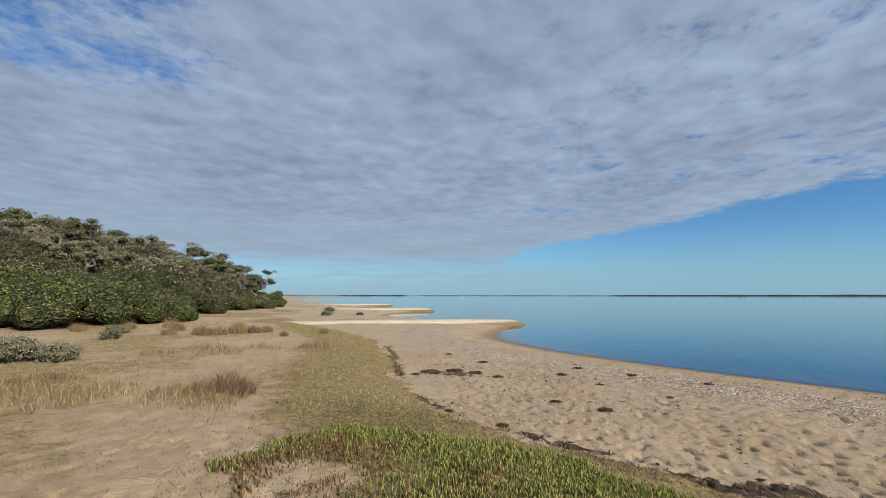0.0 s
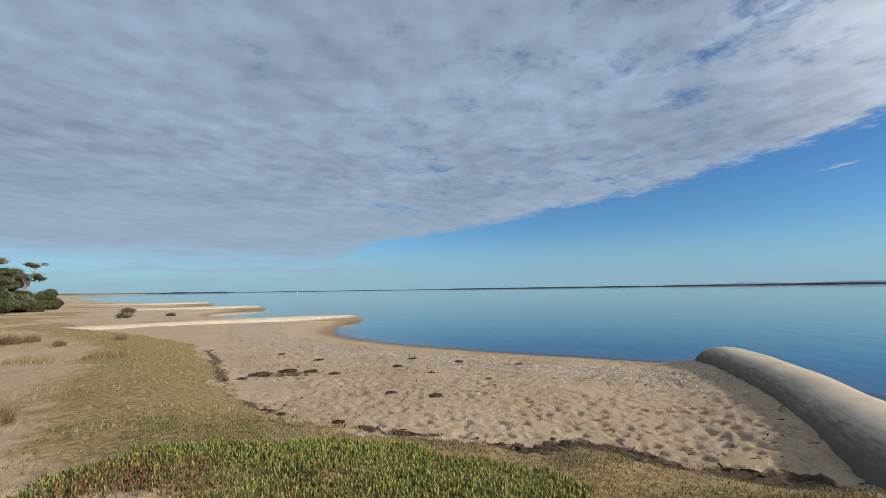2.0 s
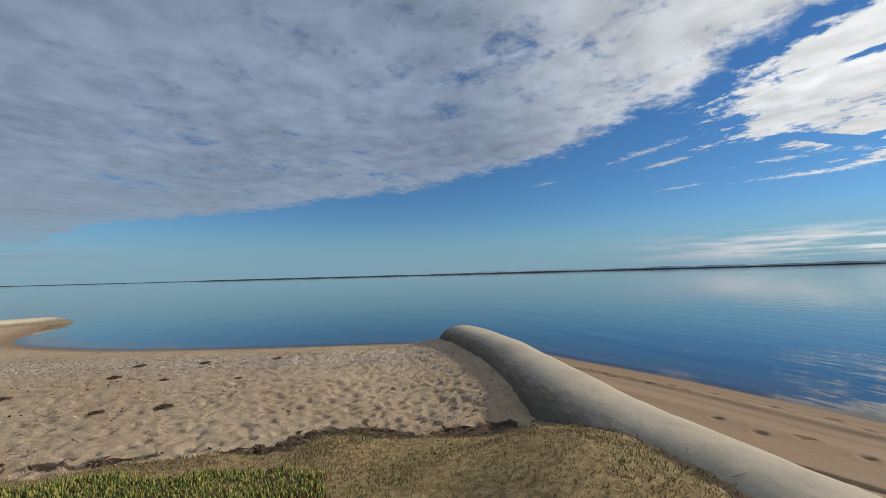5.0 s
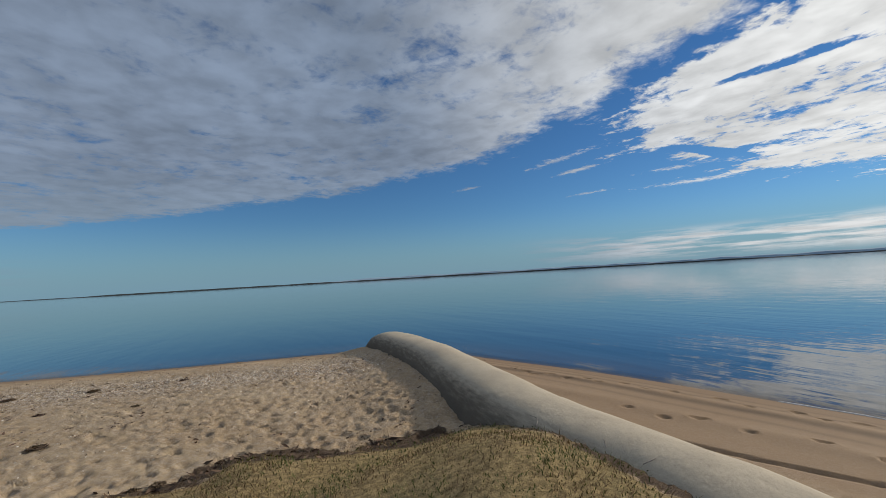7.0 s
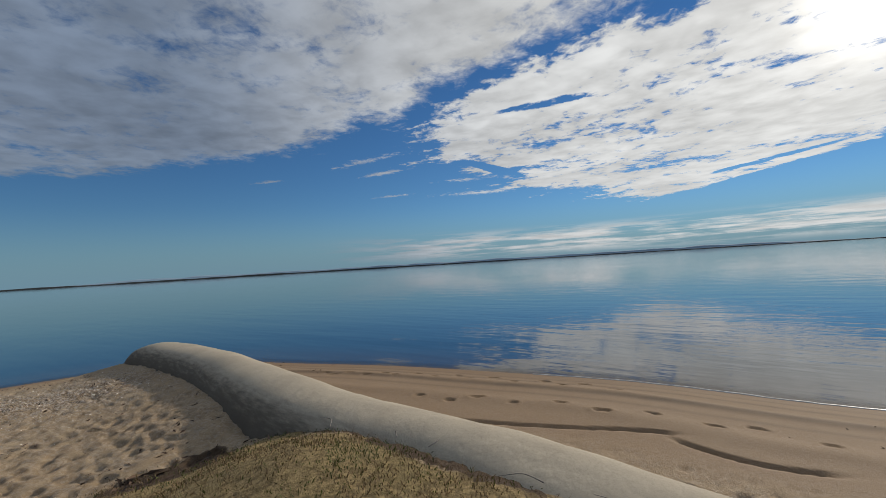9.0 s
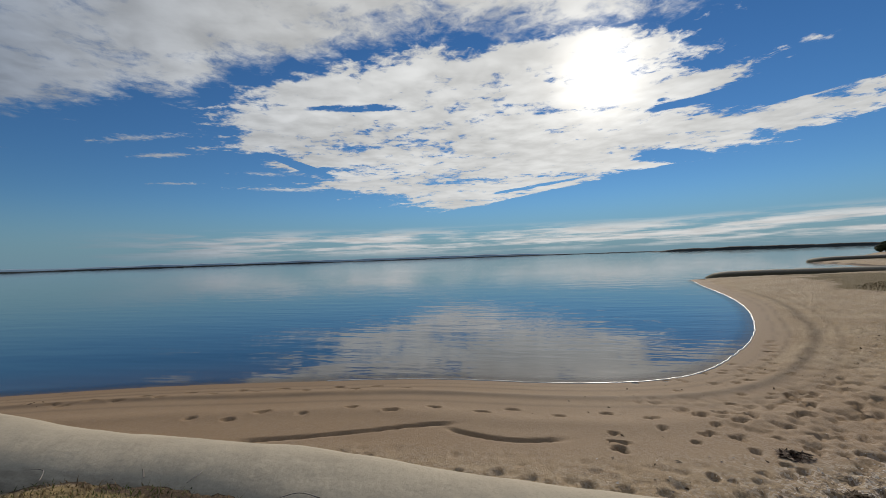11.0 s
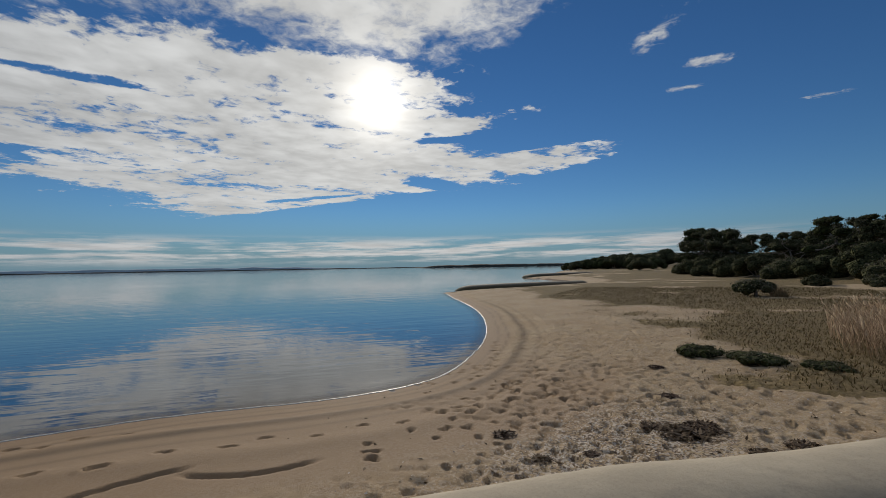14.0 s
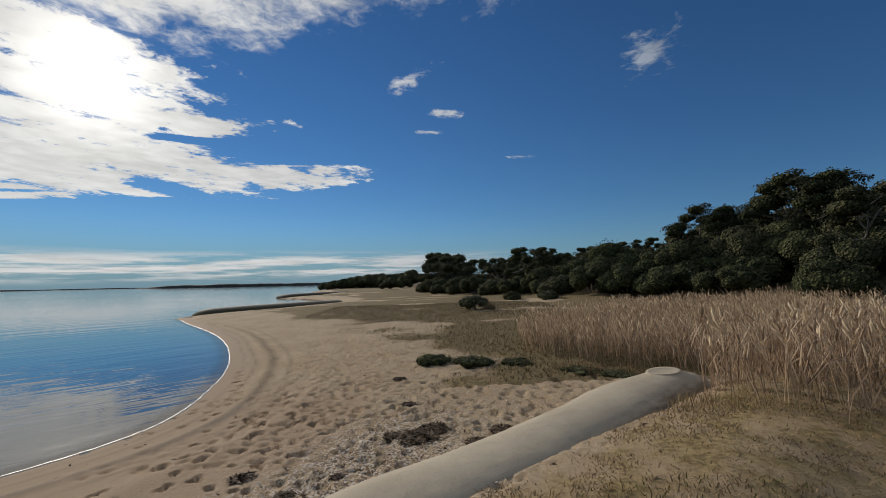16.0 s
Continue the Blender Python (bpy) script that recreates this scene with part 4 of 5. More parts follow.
# ---------------------------------------------------------------- plant materials
M_GREEN = leaf_material("fresh_green_leaves", (0.05, 0.085, 0.018), (0.19, 0.24, 0.06), (0.22, 0.22, 0.07), 0.12, 0.12)
M_OLIVE = leaf_material("olive_leaves", (0.05, 0.058, 0.028), (0.17, 0.168, 0.085), (0.17, 0.145, 0.09), 0.15, 0.08)
# the olive leaves again, darker: backlit shade is put into the colour
M_OLIVE_SHADED = leaf_material("shaded_olive_leaves", (0.022, 0.028, 0.013), (0.085, 0.09, 0.045), (0.1, 0.09, 0.06), 0.15, 0.04)
M_GREY = leaf_material("grey_green_leaves", (0.085, 0.085, 0.058), (0.24, 0.22, 0.15), (0.25, 0.21, 0.15), 0.2, 0.1)
M_SAMPHIRE = leaf_material("samphire", (0.085, 0.11, 0.028), (0.34, 0.33, 0.085), (0.38, 0.27, 0.1), 0.2, 0.25)
M_RUST = leaf_material("reddened_samphire", (0.14, 0.1, 0.04), (0.36, 0.27, 0.11), (0.34, 0.14, 0.07), 0.15, 0.2)
M_TURF = leaf_material("dry_turf", (0.17, 0.13, 0.06), (0.42, 0.32, 0.16), (0.14, 0.15, 0.045), 0.18, 0.25)
M_TURF_GREEN = leaf_material("green_turf", (0.045, 0.055, 0.018), (0.15, 0.155, 0.05), (0.2, 0.15, 0.07), 0.15, 0.2)
M_MARSH = leaf_material("saltmarsh_turf", (0.08, 0.062, 0.026), (0.19, 0.145, 0.066), (0.12, 0.075, 0.038), 0.2, 0.15)
M_STRAW = leaf_material("straw", (0.2, 0.14, 0.075), (0.45, 0.33, 0.18), (0.14, 0.11, 0.06), 0.2, 0.25)
M_REED = leaf_material("dead_reeds", (0.3, 0.2, 0.145), (0.58, 0.425, 0.325), (0.2, 0.13, 0.095), 0.15, 0.45)
M_PLUME = leaf_material("reed_plumes", (0.5, 0.37, 0.27), (0.74, 0.6, 0.47), (0.33, 0.22, 0.16), 0.2, 0.45)
M_WEED = leaf_material("dried_weed", (0.045, 0.028, 0.018), (0.16, 0.105, 0.065), (0.17, 0.12, 0.08), 0.12)
M_SHELL = leaf_material("broken_shell", (0.5, 0.43, 0.36), (0.78, 0.73, 0.66), (0.3, 0.24, 0.2), 0.15)

# ---------------------------------------------------------------- dunes: trees and shrubs
rs = np.random.RandomState(5)
TREES = [build_tree(31, 6.5, 3.0, 130, M_OLIVE, "wind-bent olive-green coastal tree with pale twisted limbs on the dune", low=0.62, dense=0.6, girth=1.4),
         build_tree(32, 6.5, 2.7, 130, M_GREY, "grey-green tea tree with bare pale branches on the dune", low=0.66, dense=0.5, girth=1.7),
         build_tree(33, 6.0, 3.2, 130, M_OLIVE, "dense dark flat-topped coastal tree above the scrub"),
         build_tree(34, 7.0, 2.0, 70, M_OLIVE, "lone thin tree with a small open crown", True),
         build_tree(35, 6.4, 3.3, 150, M_OLIVE_SHADED, "dark backlit rounded coastal tree with dense foliage to the ground", low=0.28, dense=0.9),
         build_tree(36, 6.4, 3.0, 150, M_OLIVE_SHADED, "dark backlit coastal tree with an uneven crown", low=0.4, dense=0.85)]
FAR_BUSHES = [build_shrub(44, 3.8, 2.4, 24, 95, 0.075, M_OLIVE_SHADED, "dark olive scrub thicket on the dune"),
              build_shrub(45, 4.0, 2.2, 24, 95, 0.075, M_GREY, "grey-green scrub thicket with dry twigs")]
BUSHES = [build_shrub(41, 4.2, 2.3, 26, 150, 0.062, M_GREEN, "bright green leafy shrub at the foot of the dune"),
          build_shrub(42, 3.8, 2.4, 26, 150, 0.062, M_OLIVE, "dark olive dune shrub"),
          build_shrub(46, 3.8, 2.4, 26, 150, 0.062, M_OLIVE_SHADED, "dark backlit shrub below the dune woods"),
          build_shrub(43, 4.0, 2.0, 26, 150, 0.062, M_GREY, "brownish grey-green dune shrub with dry twigs")]

# bearing and angle of the tree tops against the sky
RISE = np.array([(-80, 7.0), (-60, 8.0), (-47, 8.5), (-42, 7.9), (-36.6, 7.3), (-32.8, 6.2), (-28.6, 4.2), (-25, 2.6), (-21, 0.6), (158, 0.6), (160.1, 0.73), (163, 1.1), (166.8, 1.45), (171.6, 1.6), (172.6, 3.3), (177, 3.7), (182.4, 2.7),
                 (188.5, 4.4), (192.8, 3.7), (202.3, 4.6), (207.8, 6.2), (209.6, 7.6), (211.8, 8.9), (215.8, 9.35), (219.5, 10.0), (221, 8.4), (224, 8.3), (250, 8.0)])


def grove(first, x, y, own_height, share):
    """A tree whose top comes up to a share of the skyline at its bearing."""
    az = math.degrees(math.atan2(x, y))
    az = az + 360 if az < -90 else az
    top = EYE + math.hypot(x, y) * math.tan(radians(float(np.interp(az, RISE[:, 0], RISE[:, 1])))) * share
    size = max((top - ground_z(x, y)) / own_height, 0.35)
    return placed(first, x, y, min(size, 2.6 if own_height < 3 else 1.8), rs.uniform(0, 6.28), 0.1)


OWN = (6.6, 6.6, 6.1, 7.0, 6.4, 6.4)
for x, y, kind, share in ((-47, 40, 0, 1.0), (-44, 45, 1, 0.95), (-41, 43, 0, 1.0), (-40, 48, 2, 0.97), (-38, 50, 0, 1.0), (-36, 48, 1, 0.9), (-37, 56, 2, 1.0), (-35, 54, 0, 1.0),
                          (-34, 60, 1, 1.0), (-33, 57, 2, 0.93), (-33, 63, 0, 1.0), (-31, 60, 1, 0.97), (-31.5, 66, 2, 1.0), (-30, 62, 0, 0.85), (-44, 36, 2, 0.9), (-39, 38, 1, 0.85),
                          (-34, 42, 2, 0.75), (-50, 50, 0, 1.0), (-52, 44, 2, 1.0), (-33, 46, 1, 0.78), (-30, 52, 0, 0.8), (-48, 33, 0, 1.0), (-43, 28, 2, 1.0), (-38, 30, 1, 0.9),
                          (-33, 37, 1, 0.72), (-30, 43, 1, 0.7), (-28.5, 48, 1, 0.75), (-27.5, 53, 1, 0.8), (-36, 33, 1, 0.75), (-50, 24, 0, 1.0), (-42, 18, 2, 1.0), (-40, 8, 0, 1.0), (-42, -4, 2, 1.0), (-38, -14, 0, 1.0),
                          (-17, -36, 0, 0.95), (-20, -35, 1, 1.0), (-22.5, -33, 0, 1.0), (-24, -29, 1, 1.0), (-27, -30, 2, 0.95), (-22, -26, 2, 0.85), (-30, -28, 0, 1.0),
                          (-28, -22, 2, 0.95), (-33, -20, 0, 1.0), (-14.5, -40, 2, 1.0), (-12, -42, 0, 1.0), (-9, -44, 1, 0.97), (-6.5, -50, 2, 1.0), (-3.5, -55, 0, 1.0), (-13, -46, 2, 1.0),
                          (-1, -62, 2, 1.0), (2, -66, 0, 1.0), (4, -72, 2, 1.0), (5.6, -77, 2, 1.02), (6, -82, 0, 1.0), (7.2, -86, 2, 0.95), (-17, -44, 0, 1.0), (-10, -56, 2, 1.0), (-5, -66, 0, 0.95)):
    # southern trees take the kinds with backlit shade painted into the leaves
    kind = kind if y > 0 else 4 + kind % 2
    grove(TREES[kind], x, y, OWN[kind], share)
for az0, az1, r0, r1, count in ((-50, -27, 44, 66, 34), (184, 230, 36, 52, 46)):
    for i in range(count):
        a = radians(az0 + (az1 - az0) * (i + rs.uniform(0, 1)) / count)
        far = rs.uniform(r0, r1) + (16 if math.degrees(a) > 180 and math.degrees(a) < 196 else 0)
        grove(FAR_BUSHES[rs.choice((0, 0, 1))], far * math.sin(a), far * math.cos(a), 2.4, rs.uniform(0.35, 0.75) if az0 < 0 else rs.uniform(0.45, 0.93))
placed(TREES[3], -28.3, 63.5, 0.86, 1.0)

for x, y, kind, size in ((-20.5, 18.5, 0, 1.0), (-18.2, 19.8, 0, 1.05), (-16.4, 22.0, 0, 0.9), (-21.5, 21.5, 0, 1.15), (-18.8, 23.8, 0, 1.05), (-23.5, 18.5, 0, 1.1), (-15.3, 24.0, 0, 0.6),
                         (-26, 22, 2, 1.2), (-24, 25, 2, 1.15), (-28, 26, 2, 1.25), (-22, 27.5, 2, 1.0), (-25.5, 29, 0, 1.0), (-31, 30, 2, 1.3), (-29, 33, 1, 1.2), (-21, 32, 1, 0.9),
                         (-23.5, 34.5, 1, 1.1), (-21.8, 36.5, 1, 1.0), (-26, 38, 2, 1.3), (-28, 42, 1, 1.3), (-25, 44, 2, 1.1), (-24, 50, 0, 0.9), (-24.5, 55, 2, 1.1), (-26.5, 60, 0, 1.0),
                         (-25, 62, 1, 0.9), (-26.5, 66, 1, 1.0), (-28.5, 70, 0, 0.95), (-30, 75, 1, 0.9), (-29, 56, 1, 1.2), (-32, 50, 2, 1.3), (-34, 36, 1, 1.4),
                         (-24, 10, 2, 1.1), (-22, 2, 1, 1.1), (-21, -8, 2, 1.1), (-27, -2, 1, 1.3), (-27, 14, 1, 1.3), (-19, -15, 1, 1.0), (-24, -14, 2, 1.3),
                         (-15.5, -27, 1, 1.1), (-18, -28.5, 0, 1.0), (-20.5, -24.5, 1, 1.2), (-17.5, -22.5, 1, 0.9), (-22, -21, 0, 1.1), (-13.5, -30.5, 1, 1.15), (-11.5, -33, 0, 1.0), (-15, -33, 1, 1.5),
                         (-9.5, -35, 1, 1.1), (-12, -37, 1, 1.5), (-7.5, -38, 2, 0.9), (-6.5, -41, 1, 1.1), (-9.5, -40, 1, 1.3), (-4, -44, 1, 1.0), (-2.5, -48, 2, 0.9), (-0.5, -52, 1, 1.1), (2, -57, 1, 1.1),
                         (4, -62, 1, 1.2), (6, -67, 1, 1.2), (7.3, -71, 2, 1.0), (8.6, -76, 1, 0.8), (-19.5, -31, 1, 1.6), (-21.5, -29, 1, 1.7), (-23, -26, 1, 1.6), (-25, -23.5, 1, 1.5), (-17.5, -32, 1, 1.5), (-6, -35.2, 2, 0.45), (-3.2, -37, 0, 0.4)):
    # southern green and olive shrubs get the leaf colour darkened for backlight
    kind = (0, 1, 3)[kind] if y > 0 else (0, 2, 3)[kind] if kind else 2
    placed(BUSHES[kind], x, y, size, rs.uniform(0, 6.28), 0.12, high=size * rs.uniform(0.85, 1.15))
# woods along the receding southern shore
for i in range(26):
    s = i / 25
    x, y = 22 + 42 * s + rs.uniform(-3, 3), -108 - 330 * s
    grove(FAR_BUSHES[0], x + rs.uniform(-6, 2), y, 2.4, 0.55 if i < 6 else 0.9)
for i in range(34):
    a, far = radians(160.6 + 11.5 * i / 33), rs.uniform(150, 185)
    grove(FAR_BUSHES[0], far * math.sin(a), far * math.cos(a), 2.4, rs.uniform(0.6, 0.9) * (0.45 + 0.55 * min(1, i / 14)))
for ob in (*TREES, *BUSHES, *FAR_BUSHES):
    drop_first(ob)

# ---------------------------------------------------------------- small shrubs and tussocks
low_bush = build_shrub(51, 1.3, 0.55, 18, 240, 0.028, M_OLIVE, "low dark cushion shrub at the sand's edge", group="low shrubs on the sand")
for x, y, size, high in ((1.35, -11.3, 0.7, 0.5), (0.4, -10.9, 0.8, 0.45), (-0.7, -10.7, 0.6, 0.28), (-1.9, -9.6, 0.7, 0.22), (-2.5, -9.2, 0.6, 0.22)):
    placed(low_bush, x, y, size, rs.uniform(0, 6), 0.05, high=high)
drop_first(low_bush)
grey_bush = build_shrub(53, 1.3, 0.6, 22, 170, 0.03, M_GREY, "small open grey-green shrub on the dry sand", group="low shrubs on the sand", dense=0.45)
for x, y, size, high in ((-9.6, 9.6, 0.85, 1.0), (-8.7, 9.7, 0.6, 0.8), (-11.3, 14.5, 0.5, 0.9), (-12.4, 16.5, 0.4, 0.6), (-11, 40, 1.0, 0.8), (-14, 52, 1.2, 1.0), (-9, 46, 0.7, 0.6)):
    placed(grey_bush, x, y, size, rs.uniform(0, 6), 0.05, high=high)
drop_first(grey_bush)
stemmed = build_shrub(52, 1.7, 0.7, 16, 120, 0.05, M_GREY, "dry brown shrub standing on short bare stems", group="low shrubs on the sand")
placed(stemmed, 0.2, -26.9, 1.0, 0.5, -0.2)
drop_first(stemmed)
foot = join([limb([(0.2 + 0.25 * math.cos(a), -26.9 + 0.25 * math.sin(a), ground_z(0.2, -26.9) - 0.1), (0.2 + 0.2 * math.cos(a), -26.9 + 0.2 * math.sin(a), ground_z(0.2, -26.9) + 0.5)], 0.045, 0.03) for a in (0.3, 2.2, 4.4)])
tagged(tri_mesh("shrub_stems", *foot, M_BARK), "three short bare grey stems under a shrub", "shrub stem")

tuft_a = build_tuft(61, 420, 0.95, 0.58, M_STRAW, "brown dry grass tussock on pale sand")
tuft_b = build_tuft(62, 260, 1.5, 0.26, M_STRAW, "low straw-coloured grass tuft")
for x, y, size in ((-3.45, 6.9, 1.0), (-3.15, 6.75, 0.75), (-3.75, 6.65, 0.7), (-9.3, 16.4, 1.2), (-8.9, 16.9, 1.1), (-8.5, 17.6, 1.2), (-8.0, 18.0, 1.0), (-7.7, 18.6, 0.9), (-10.4, 16.2, 1.0), (-11.5, 18.5, 1.0),
                   (-9.8, 20.5, 1.0), (-12.8, 20.0, 1.2), (-13.5, 18.2, 1.1), (-15, 17.5, 1.0), (-0.8, -26.5, 1.3), (-6.3, 16.9, 0.6), (-5.2, 18.6, 0.7)):
    placed(tuft_a, x, y, size, rs.uniform(0, 6), 0.02)
for x, y, size in ((-3.9, 6.3, 1.2), (-3.3, 6.2, 1.1), (-4.2, 6.8, 1.0), (-5.6, 6.2, 1.3), (-5.3, 6.8, 1.2), (-6.4, 6.3, 1.4), (-6.9, 7.4, 1.3), (-2.9, 8.2, 0.8),
                   (-6.0, 11.5, 1.3), (-6.8, 12.2, 1.4), (-5.4, 12.8, 1.2), (-7.4, 11.0, 1.2), (-4.0, 13.5, 1.2), (-2.1, -5.1, 1.0), (-2.5, -4.9, 0.8), (-2.2, -9.4, 0.9), (-2.9, -9.2, 1.0), (-1.6, -9.9, 0.7)):
    placed(tuft_b, x, y, size, rs.uniform(0, 6), 0.02)
drop_first(tuft_a), drop_first(tuft_b)


# ---------------------------------------------------------------- ground cover
def heights(x, y):
    z, cover = relief(x, y)
    return z, cover


def sown(count, box, chance, rs):
    """Points in a box, kept by chance of what covers the ground there."""
    x, y = scatter(count, *box, rs)
    z, cover = heights(x, y)
    keep = rs.uniform(0, 1, count) < chance(x, y, cover)
    return np.stack([x, y, z], -1)[keep]


rs = np.random.RandomState(9)
root = np.concatenate([sown(100000, (-2.4, 6.0, -3.5, 6.5), lambda x, y, c: c["grass"] * (0.35 + 0.65 * (fbm(x * 1.6, y * 1.6) > 0.5)), rs),
                       sown(16000, (-4.5, 1.0, -2.0, 1.0), lambda x, y, c: c["grass"] * (fbm(x * 1.6, y * 1.6) > 0.46), rs)])
n = len(root)
green = (fbm(root[:, 0] * 2.3 + 40, root[:, 1] * 2.3) + rs.normal(0, 0.05, n) > 0.56) & (root[:, 1] > -0.8)
tall = rs.uniform(0.012, 0.045, n) * (0.6 + 0.8 * fbm(root[:, 0] * 4, root[:, 1] * 4))
for name, pick, mat, label in (("short_turf", ~green, M_TURF, "short dry brown turf on the bank"), ("green_turf", green, M_TURF_GREEN, "dull green turf patches on the bank")):
    m = int(pick.sum())
    tagged(tri_mesh(name, *blades(root[pick], tall[pick], np.full(m, 0.008), rs.uniform(0.2, 1.0, m), rs.uniform(0, 0.5, m), rs), mat), label, "grass", kind="stuff")
root = np.concatenate([sown(60000, (-15, 1.0, 6, 25), lambda x, y, c: c["grass"] * (0.15 + 0.85 * (fbm(x * 0.8, y * 0.8) > 0.45)), rs),
                       ])
n = len(root)
turf = tri_mesh("field_grass", *blades(root, rs.uniform(0.02, 0.07, n), np.full(n, 0.012), rs.uniform(0.1, 0.7, n), rs.uniform(0, 0.5, n), rs), M_TURF)
tagged(turf, "straw-brown low grass over the sandy flat", "grass", kind="stuff")
root = sown(60000, (-5, 11, -34, -9), lambda x, y, c: c["grass"] * 0.9, rs)
n = len(root)
turf = tri_mesh("saltmarsh_grass", *blades(root, rs.uniform(0.03, 0.1, n), np.full(n, 0.016), rs.uniform(0.1, 0.9, n), rs.uniform(0, 0.5, n), rs), M_MARSH)
tagged(turf, "olive-brown saltmarsh turf in patches on the flat", "grass", kind="stuff")
root = np.concatenate([sown(14000, (-8, -2, 1, 12), lambda x, y, c: 0.5 * (fbm(x * 0.9 + 5, y * 0.9) > 0.53), rs),
                       sown(60000, (-6, 2.2, -7, -0.5), lambda x, y, c: (c["grass"] > 0.05) * (0.2 + 0.8 * (fbm(x * 1.8 + 5, y * 1.8) > 0.5)), rs)])
n = len(root)
turf = tri_mesh("thin_straw", *blades(root, rs.uniform(0.012, 0.036, n), np.full(n, 0.008), rs.uniform(0.4, 1.5, n), rs.uniform(0, 0.6, n), rs), M_STRAW)
tagged(turf, "thin dry straw scattered on pale sand", "grass", kind="stuff")

# succulent samphire in an arc over the bank
PATCH = [(-2.1, 4.0), (-1.9, 4.7), (-1.2, 5.1), (-0.4, 5.2), (0.7, 4.9), (1.4, 4.45), (1.9, 3.9), (2.3, 3.3), (2.35, 2.7), (2.0, 2.2), (1.0, 1.9), (0.0, 2.2), (-0.5, 2.6), (-1.3, 3.0)]


def samphire_chance(x, y, c):
    n = fbm(x * 1.5 + 3, y * 1.5)
    bare = np.exp(-((x + 0.8) / 0.75) ** 2 - ((y - 3.6) / 0.75) ** 2)
    return within(x + 0.5 * (n - 0.5), y + 0.5 * (fbm(x * 2, y * 2 + 8) - 0.5), PATCH) * np.clip(1.9 * n + 0.15 - 1.0 * bare, 0, 1)


root = sown(46000, (-2.6, 2.8, 1.5, 5.6), samphire_chance, rs)
n = len(root)
way = np.stack([rs.normal(0, 0.22, n), rs.normal(0, 0.22, n), np.ones(n)], -1)
tall = rs.uniform(0.03, 0.07, n) * (0.6 + 0.8 * fbm(root[:, 0] * 2.5, root[:, 1] * 2.5))
red = (fbm(root[:, 0] * 1.1 + 20, root[:, 1] * 1.1) + 0.22 * (root[:, 0] < -1.0) + 0.06 * (root[:, 0] < -0.2) + 0.12 * rs.normal(size=n)) > 0.82
for name, pick, mat, label in (("samphire_patch", ~red, M_SAMPHIRE, "dense green succulent samphire on the bank"), ("reddened_samphire", red, M_RUST, "sparse orange-red samphire sprigs")):
    tagged(tri_mesh(name, *spindles(root[pick], way[pick], tall[pick], rs.uniform(0.01, 0.018, n)[pick], rs), mat), label, "ground cover", kind="stuff")

# reed bed
REEDS = [(-2.15, -5.5), (-2.3, -4.75), (-3.2, -4.25), (-5.5, -3.5), (-9, -3.0), (-16, -3), (-16, -24), (-7, -22), (-1.4, -15.8), (-1.0, -12.2), (-2.3, -10.3), (-3.4, -9.1), (-4.2, -8.3), (-3.1, -6.8)]
x, y = scatter(19000, -16, -0.8, -24, -3, rs)
near = np.hypot(x, y)
keep = within(x + 0.4 * (fbm(x, y) - 0.5), y + 0.4 * (fbm(x + 7, y) - 0.5), REEDS) & (rs.uniform(0, 1, len(x)) < np.clip(9.0 / near, 0.25, 1.0))
x, y = x[keep], y[keep]
n = len(x)
root = np.stack([x, y, profile(x, y)[0] - 0.03], -1)
tall = rs.uniform(0.52, 0.95, n) * (0.85 + 0.3 * fbm(x / 1.7, y / 1.7))
lean = np.stack([0.12 + 0.1 * rs.normal(size=n), 0.05 + 0.1 * rs.normal(size=n)], -1)
tip = root + np.stack([lean[:, 0] * tall, lean[:, 1] * tall, tall], -1)
pieces = [spindles(root, (tip - root) / tall[:, None], tall, np.full(n, 0.012), rs)]
for level, size in ((0.25, 0.42), (0.45, 0.45), (0.65, 0.38), (0.8, 0.3)):
    at = root + (tip - root) * (level + rs.uniform(-0.1, 0.1, n))[:, None]
    pieces.append(blades(at, size * rs.uniform(0.5, 1.1, n), np.full(n, 0.013), rs.uniform(0.2, 0.8, n), rs.uniform(0.2, 0.9, n), rs))
tagged(tri_mesh("reed_bed", *join(pieces), M_REED), "dense stand of dead tan reeds beside the tube", "reeds", kind="stuff")
bear = rs.uniform(0, 1, n) < 0.75
way = np.stack([0.25 + 0.4 * rs.normal(size=n), 0.1 + 0.4 * rs.normal(size=n), np.ones(n)], -1)[bear]
tagged(tri_mesh("reed_plumes", *spindles(tip[bear] - way * 0.06, way, rs.uniform(0.08, 0.17, bear.sum()), rs.uniform(0.02, 0.042, bear.sum()), rs), M_PLUME), "feathery pale buff reed plumes", "reeds", kind="stuff")

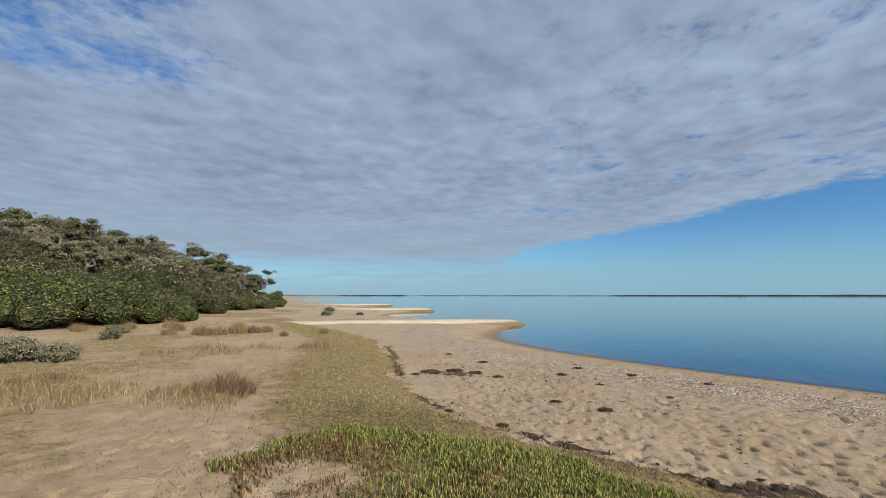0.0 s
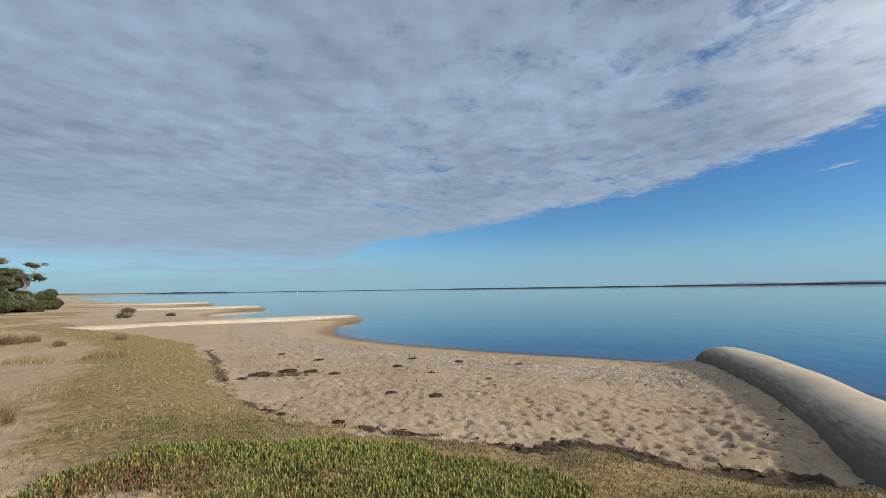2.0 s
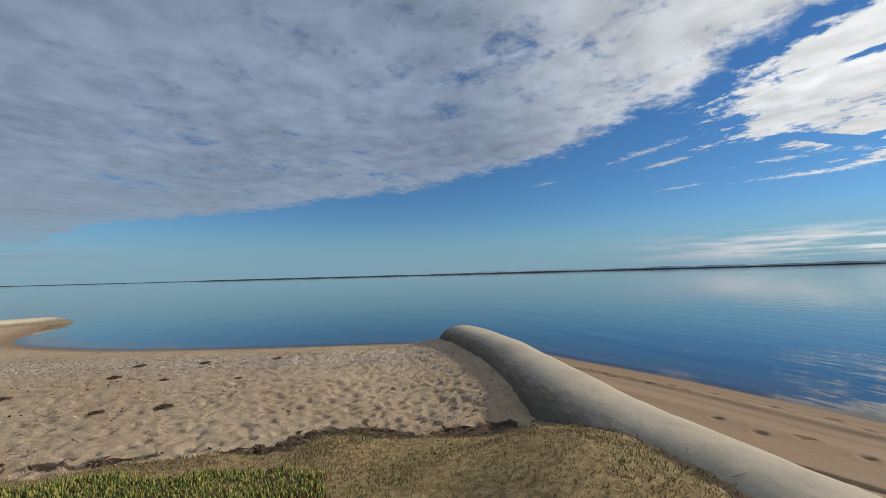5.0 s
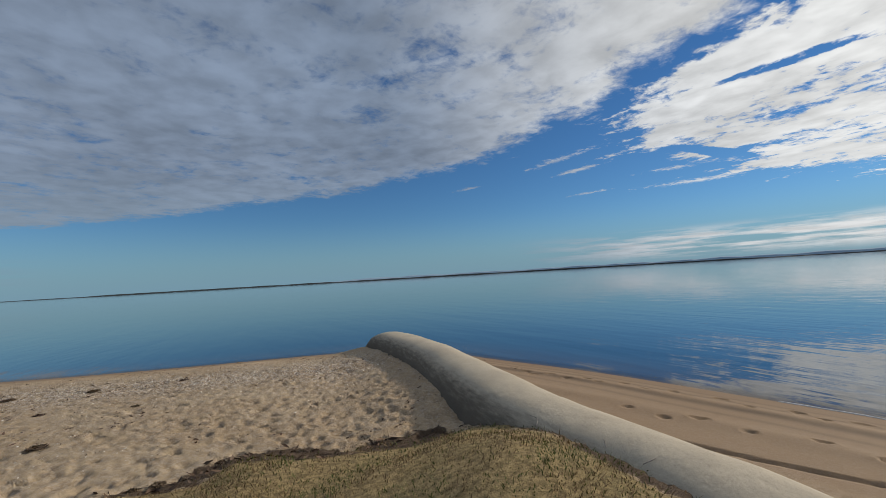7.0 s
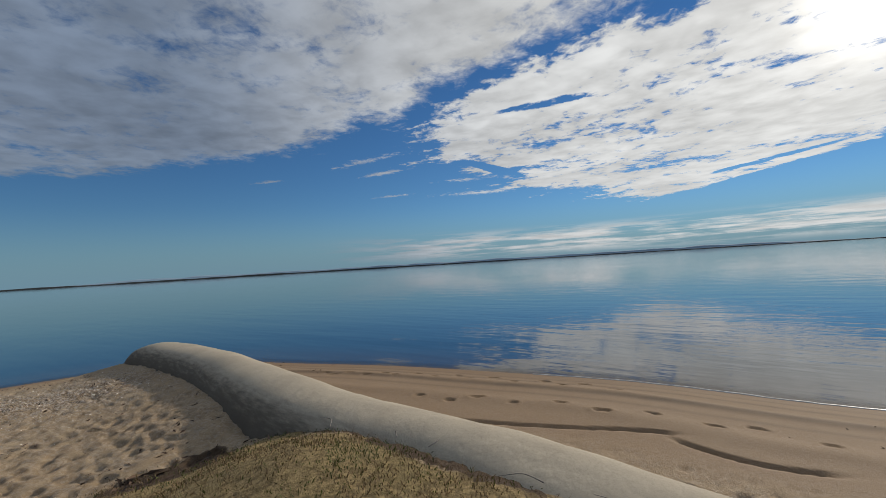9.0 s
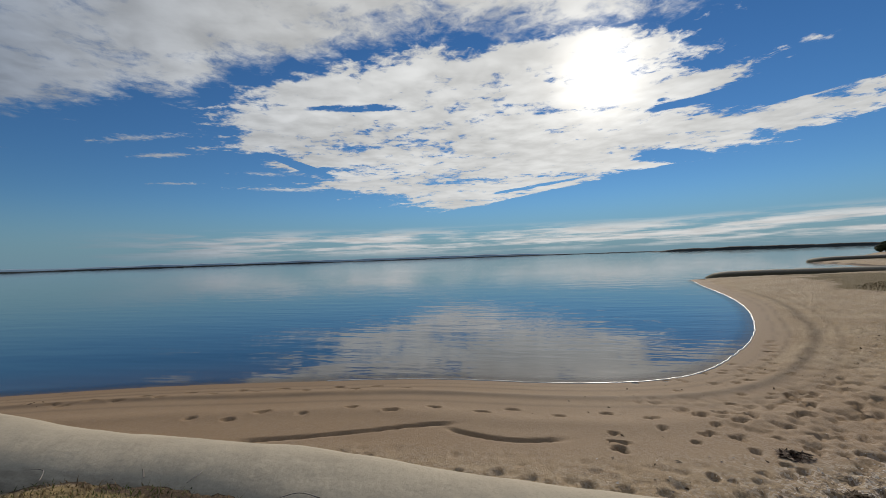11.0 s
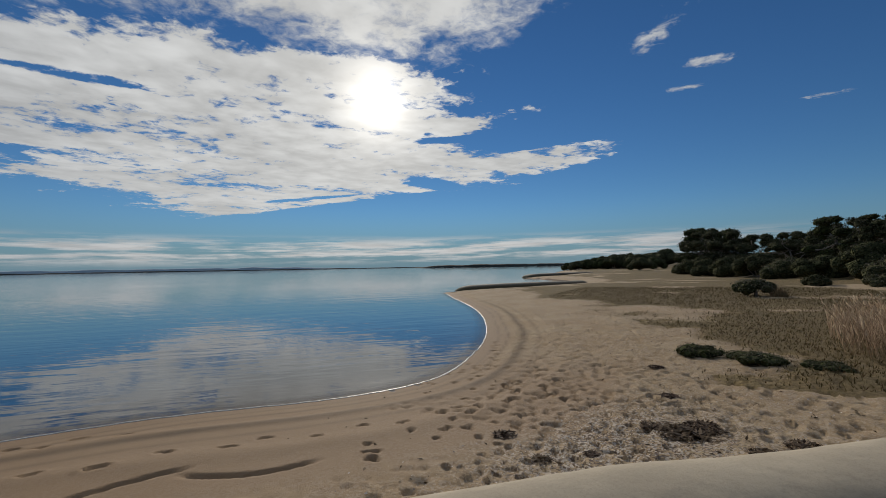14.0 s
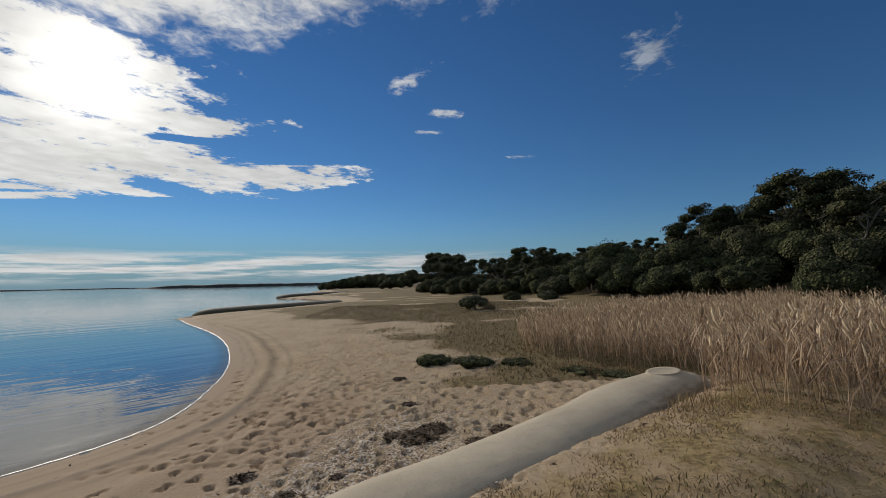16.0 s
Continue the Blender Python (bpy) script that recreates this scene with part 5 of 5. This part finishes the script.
# ---------------------------------------------------------------- what the tide left
rs = np.random.RandomState(14)
weeds = [build_weed(71, 90, 0.22, M_WEED, "small dark clump of dried seaweed on sand"), build_weed(72, 260, 0.5, M_WEED, "flat dark mat of dried seaweed")]
for x, y, kind, size in ((3.0, 10.9, 0, 1.1), (2.7, 7.2, 0, 0.9), (2.0, 7.7, 0, 0.8), (-0.3, 10.6, 1, 1.0), (0.3, 10.9, 1, 0.9), (0.8, 10.7, 1, 0.7), (1.3, 10.2, 0, 1.0), (3.9, 12.4, 1, 0.6), (5.0, 11.4, 0, 1.0),
                         (2.3, -4.7, 0, 0.9), (1.9, -5.1, 0, 0.7), (1.15, -6.2, 1, 1.1), (0.95, -6.5, 1, 0.9), (1.5, -6.3, 1, 0.6), (1.5, -7.8, 0, 1.1), (0.35, -5.9, 1, 0.7), (0.0, -6.3, 1, 0.8), (3.0, -5.2, 0, 1.2),
                         (2.0, -9.8, 1, 0.6), (3.5, 9.6, 0, 0.7), (6.4, 10.4, 0, 0.8), (4.4, 8.4, 0, 0.6), (1.2, 12.8, 1, 0.6), (0.2, 14.6, 1, 0.5)):
    placed(weeds[kind], x, y, size, rs.uniform(0, 6), high=size * 0.5)
for i in range(0, len(BANK) - 60, 5):
    x, y = BANK[i] + rs.normal(size=2) * 0.16
    if y < 17 and y > 1.8:
        placed(weeds[rs.randint(0, 2)], x, y, rs.uniform(0.22, 0.5), rs.uniform(0, 6))
drop_first(weeds[0]), drop_first(weeds[1])


def litter(name, count, box, chance, size, mat, long, label, category):
    at = sown(count, box, chance, rs)
    at[:, 2] += 0.004
    up = np.tile([0, 0, 2.2], (len(at), 1))
    return tagged(tri_mesh(name, *leaves(at, up, size * rs.uniform(0.4, 1.7, len(at)), rs, long), mat), label, category, kind="stuff")


litter("seaweed_litter", 9000, (-2, 12, 3, 18), lambda x, y, c: (1 - c["grass"]) * (1 - 0.7 * c["wet"]) * (0.12 + 0.9 * (fbm(x * 0.7, y * 1.5) > 0.56)) * 0.6, 0.022, M_WEED, 3.0, "scattered dark shreds of seaweed on the sand", "seaweed")
litter("wrack_line", 16000, (-3, 6.2, 1.6, 19), lambda x, y, c: np.clip(c["wrack"] * 1.1 - 0.15, 0, 1), 0.03, M_WEED, 4.0, "dark line of sea wrack along the turf's rim", "seaweed")
litter("seaweed_litter", 5000, (-1.5, 6, -18, -3.4), lambda x, y, c: (1 - c["grass"]) * (1 - c["wet"]) * 0.25, 0.02, M_WEED, 2.5, "scattered dark shreds of seaweed on the sand", "seaweed")
litter("broken_shells", 20000, (-1, 11, 5, 16), lambda x, y, c: np.clip(c["shell"] - 0.15, 0, 1) * 0.8, 0.017, M_SHELL, 1.3, "bleached broken shells in a band on the sand", "shells")
litter("broken_shells", 9000, (-0.5, 5, -8.5, -3), lambda x, y, c: np.clip(c["shell"] - 0.1, 0, 1), 0.016, M_SHELL, 1.3, "bleached broken shells in the trodden sand", "shells")

# twigs and dry strands along the buried flank of the tube
for x, y, turn, long in ((4.2, 0.5, 0.3, 0.35), (3.95, 0.2, -0.7, 0.25), (3.3, -0.6, 0.9, 0.3), (4.55, 1.2, 0.2, 0.3), (2.9, -0.95, 0.1, 0.22), (-1.5, -5.0, 1.9, 0.3)):
    z = ground_z(x, y) + 0.04
    p = [(x, y, z), (x + 0.5 * long * math.cos(turn), y + 0.5 * long * math.sin(turn), z + 0.015), (x + long * math.cos(turn + 0.3), y + long * math.sin(turn + 0.3), z)]
    tagged(tri_mesh("driftwood_twig", *limb(p, 0.004, 0.0015, 5), M_BARK, smooth=True), "thin grey driftwood twig on the sand", "twig", "twigs beside the tube")

# a white marker far out on the water
post = empty("channel_marker", Matrix.Translation((20.4, 450, 0)), label="small white channel marker post in the water", category="marker post")
M_WHITE = plain_material("white_paint", (0.8, 0.8, 0.78), 0.5, 0.1)
tri_mesh("pole", *limb([(0, 0, -0.5), (0, 0, 1.0), (0, 0, 2.2)], 0.16, 0.14, 8), M_WHITE, post)
tri_mesh("topmark", *limb([(0, 0, 2.2), (0, 0, 2.5), (0, 0, 2.9)], 0.42, 0.1, 8), M_WHITE, post)
